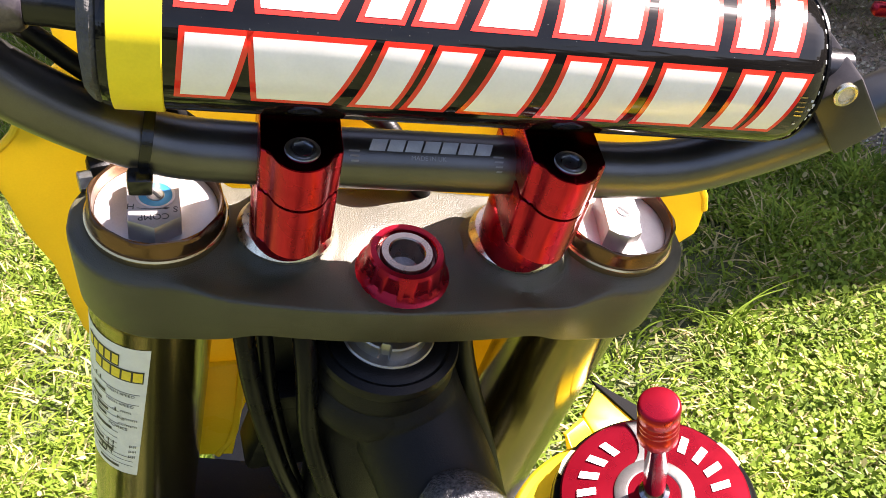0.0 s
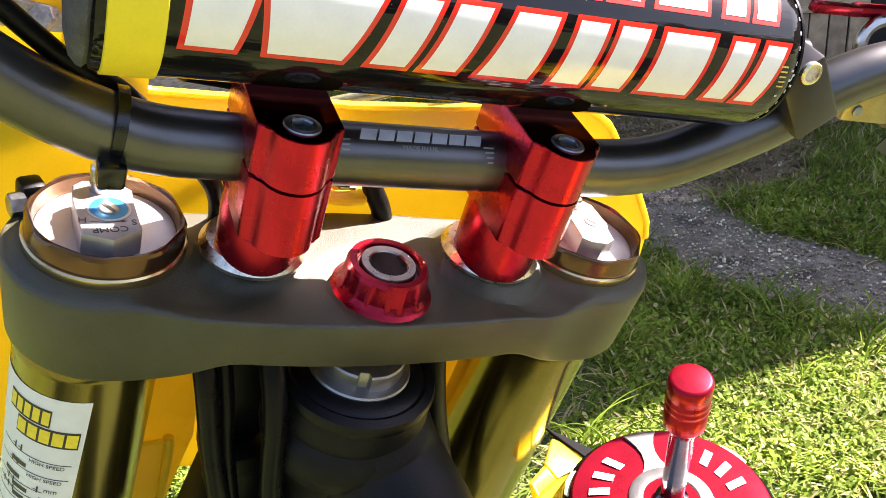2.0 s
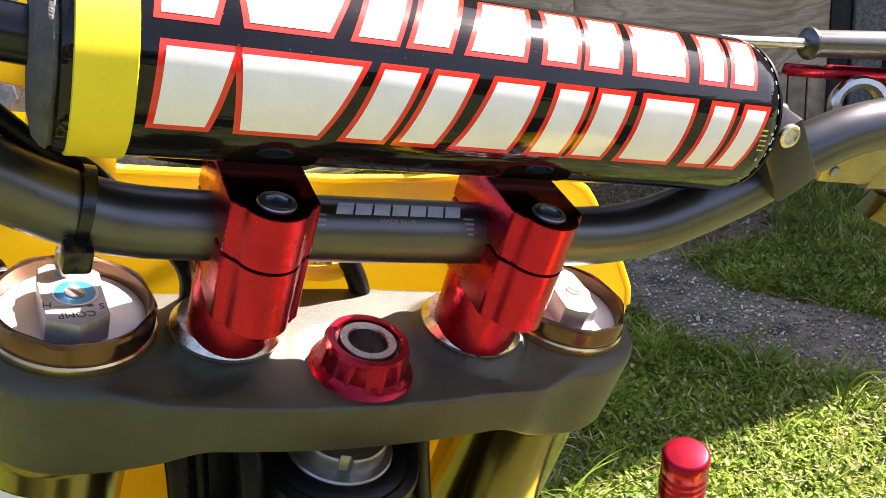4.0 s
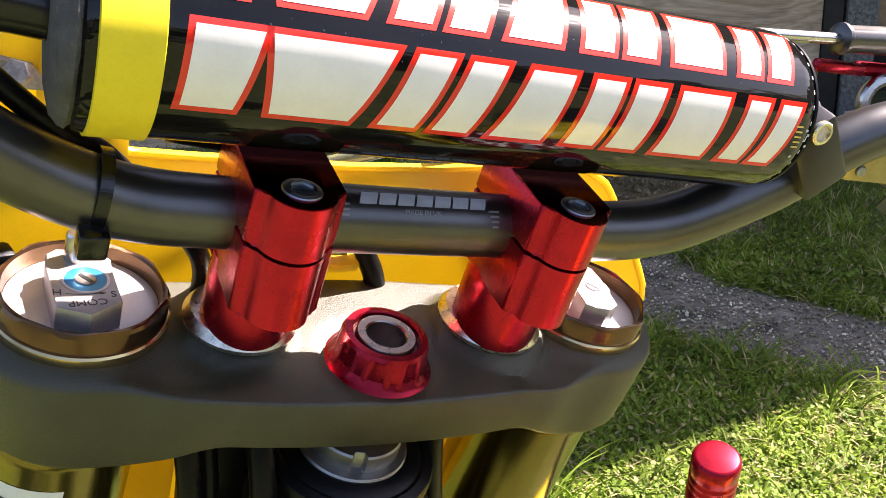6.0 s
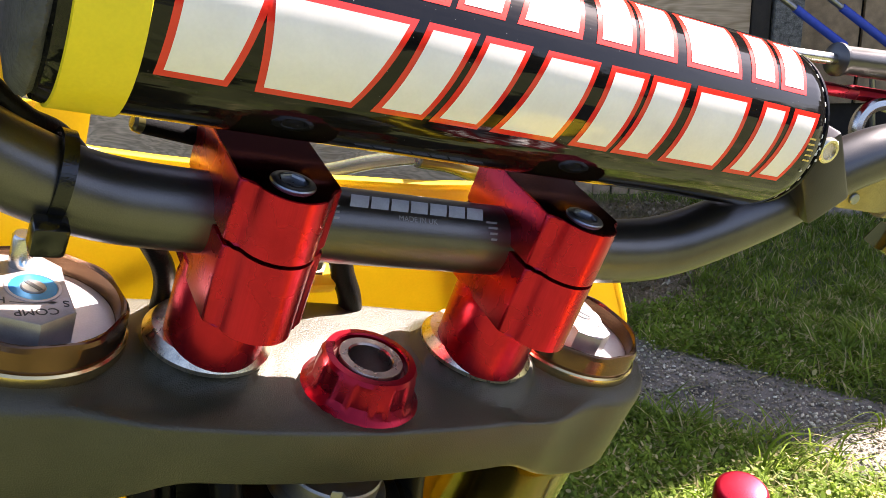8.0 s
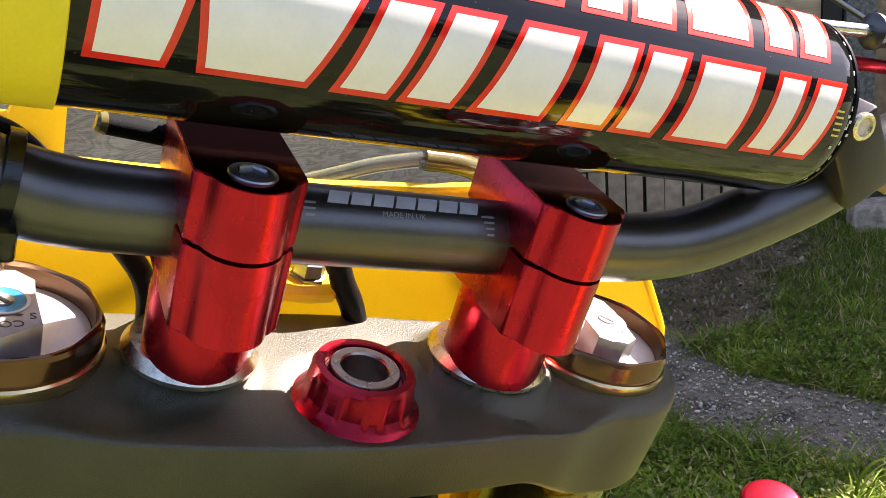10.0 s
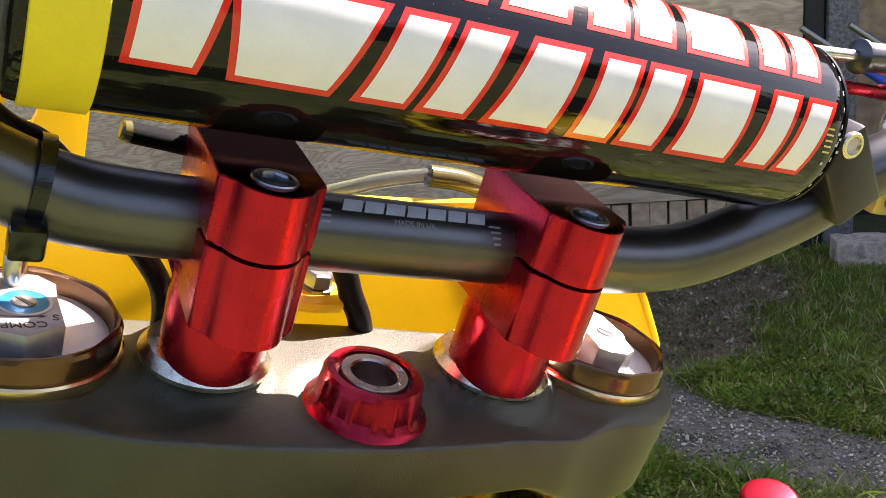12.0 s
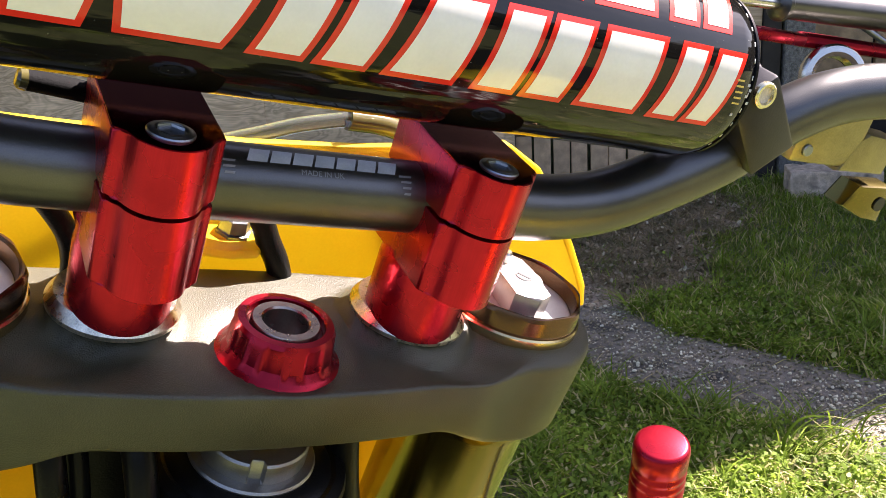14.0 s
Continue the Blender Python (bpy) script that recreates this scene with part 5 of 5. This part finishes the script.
pebbles = scatter(42000, 0.3, 3.2, 0.2, 4.4, lambda x, y, g: (path_mask(x, y) < 0.6 + 0.6 * g.random(len(x))) & (g.random(len(x)) < np.clip(0.5 + 0.4 * bare(y * 1.7, x * 1.7), 0.1, 1)), 19)
stones("white_pebbles", pebbles, (0.0016, 0.0072), M_pebble, "small pale pebbles on the gravel path", 21, 0.021)
stray = scatter(9000, -1.0, 3.5, 0.8, 4.0, lambda x, y, g: lawn_in_view(x, y) & (path_mask(x, y) < 4) & (g.random(len(x)) < 0.12), 9)
stones("loose_gravel", stray, (0.002, 0.007), M_stone, "stray gravel stones in the grass", 10)

blk = block((400, 190, 125), place(0, 0, 62.5), 6)
bmesh.ops.subdivide_edges(blk, edges=list(blk.edges), cuts=10, use_grid_fill=True)
for v in blk.verts:
    chip = noise.fractal(v.co * 16, 0.9, 2.1, 4)
    v.co += Vector((v.co.x * 0.3, v.co.y, v.co.z - 0.0625)).normalized() * (0.011 * chip - 0.004)
concrete_block = new("concrete_block", finish("concrete_block", blk, M_block, 30))
concrete_block.matrix_world = pose(3.4, 2.56, 0.0, 0, 0, -38)
tagged(concrete_block, "pale rough concrete block lying on the grass by the shed", "block")

def earth():
    bm, step, made = bmesh.new(), 0.05, {}

    def at(i, k):
        if (i, k) not in made:
            x, y = 1.5 + step * i, 1.9 + step * k
            made[i, k] = bm.verts.new((x, y, 0.017 + 0.005 * noise.noise(Vector((x * 9, y * 9, 2)))))
        return made[i, k]

    for i in range(38):
        for k in range(32):
            x, y = 1.5 + step * (i + 0.5), 1.9 + step * (k + 0.5)
            if worn(x, y) < 0.95 + 0.18 * noise.noise(Vector((x * 7, y * 7, 5))) and 0.5 * x + 0.866 * y < 4.24:
                bm.faces.new((at(i, k), at(i + 1, k), at(i + 1, k + 1), at(i, k + 1)))
    return bm


tagged(new("bare_earth", finish("bare_earth", earth(), M_earth)), "bare dry brown earth between path and shed", "earth", kind="structure")

# Arching grass stalks at the edge of the shade
def stalks(name, where, count, reach, seed, label):
    g, bm = random.Random(seed), bmesh.new()
    for _ in range(count):
        a, h, d = g.uniform(-0.7, 0.5) + (3.0 if g.random() < 0.15 else 0.0), g.uniform(0.35, 0.9) * reach, g.uniform(0.7, 1.6) * reach
        x, y = where[0] + g.uniform(-0.04, 0.04), where[1] + g.uniform(-0.04, 0.04)
        pts = glide([Vector((x + d * f * f * math.cos(a), y + d * f * f * math.sin(a) * 0.6, h * (2.0 * f - f * f * 1.35))) * 1000 for f in (0, 0.25, 0.5, 0.75, 1.0)], 3)
        swept(pts, [3.8 * (1 - 0.8 * i / (len(pts) - 1)) for i in range(len(pts))], 5, bm, 0.3)
    return tagged(new(name, finish(name, bm, M_clover, 60)), label, "grass")


for i, (x, y, n, r) in enumerate(((0.52, 1.02, 6, 0.12), (0.7, 1.02, 12, 0.16), (0.9, 1.0, 6, 0.1), (1.2, 0.99, 8, 0.11), (1.42, 1.0, 12, 0.15), (1.62, 1.0, 10, 0.13), (1.82, 1.0, 10, 0.15))):
    tagged(stalks("grass_tuft", (x, y), n, r, 20 + i, "tuft of long arching grass stalks at the lawn's edge"), group="grass tufts")
def tussocks(count, each, spread, seed):
    g = np.random.default_rng(seed)
    c = scatter(count, -1.4, 4.5, 1.05, 4.2, lambda x, y, g: lawn_in_view(x, y) & (path_mask(x, y) > 1.15) & (worn(x, y) > 1.05) & ((path_mask(x, y) < 2.4) | (g.random(len(x)) < 0.35)), seed + 1)
    return np.repeat(c, each, 0) + g.normal(0, spread, (len(c) * each, 2))


strips("tussocks", tussocks(420, 60, 0.03, 30), (0.05, 0.13), (0.003, 0.006), (0.4, 1.3), M_clover, "thick green grass tussocks beside the path", 32, rows=4)
yard = scatter(40000, -6, 7, -6, 7, lambda x, y, g: ~lawn_in_view(x, y) & (np.hypot(x, y) < 6.5 + g.random(len(x))) & (path_mask(x, y) > 1.0) & (0.5 * x + 0.866 * y < 4.2), 40)
strips("yard_grass", yard, (0.025, 0.06), (0.008, 0.016), (0.6, 1.6), M_grass, "short lawn grass over the rest of the garden", 41)
straw = scatter(70000, 1.4, 3.6, 1.9, 3.6, lambda x, y, g: lawn_in_view(x, y) & (path_mask(x, y) > 1.0) & (worn(x, y) < 0.75 + 0.5 * g.random(len(x))), 11)
strips("dry_grass", straw, (0.03, 0.08), (0.002, 0.004), (0.8, 1.7), M_straw, "dry brown grass and straw beside the path", 12)
litter = scatter(16000, 1.3, 3.2, 1.8, 3.4, lambda x, y, g: lawn_in_view(x, y) & (worn(x, y) < 0.7 + 0.45 * g.random(len(x))), 50)
leaflets("leaf_litter", litter, (0.003, 0.01), (0.018, 0.034), M_litter, "dry brown and grey leaf litter on the bare earth", 51, 0.5, 6)
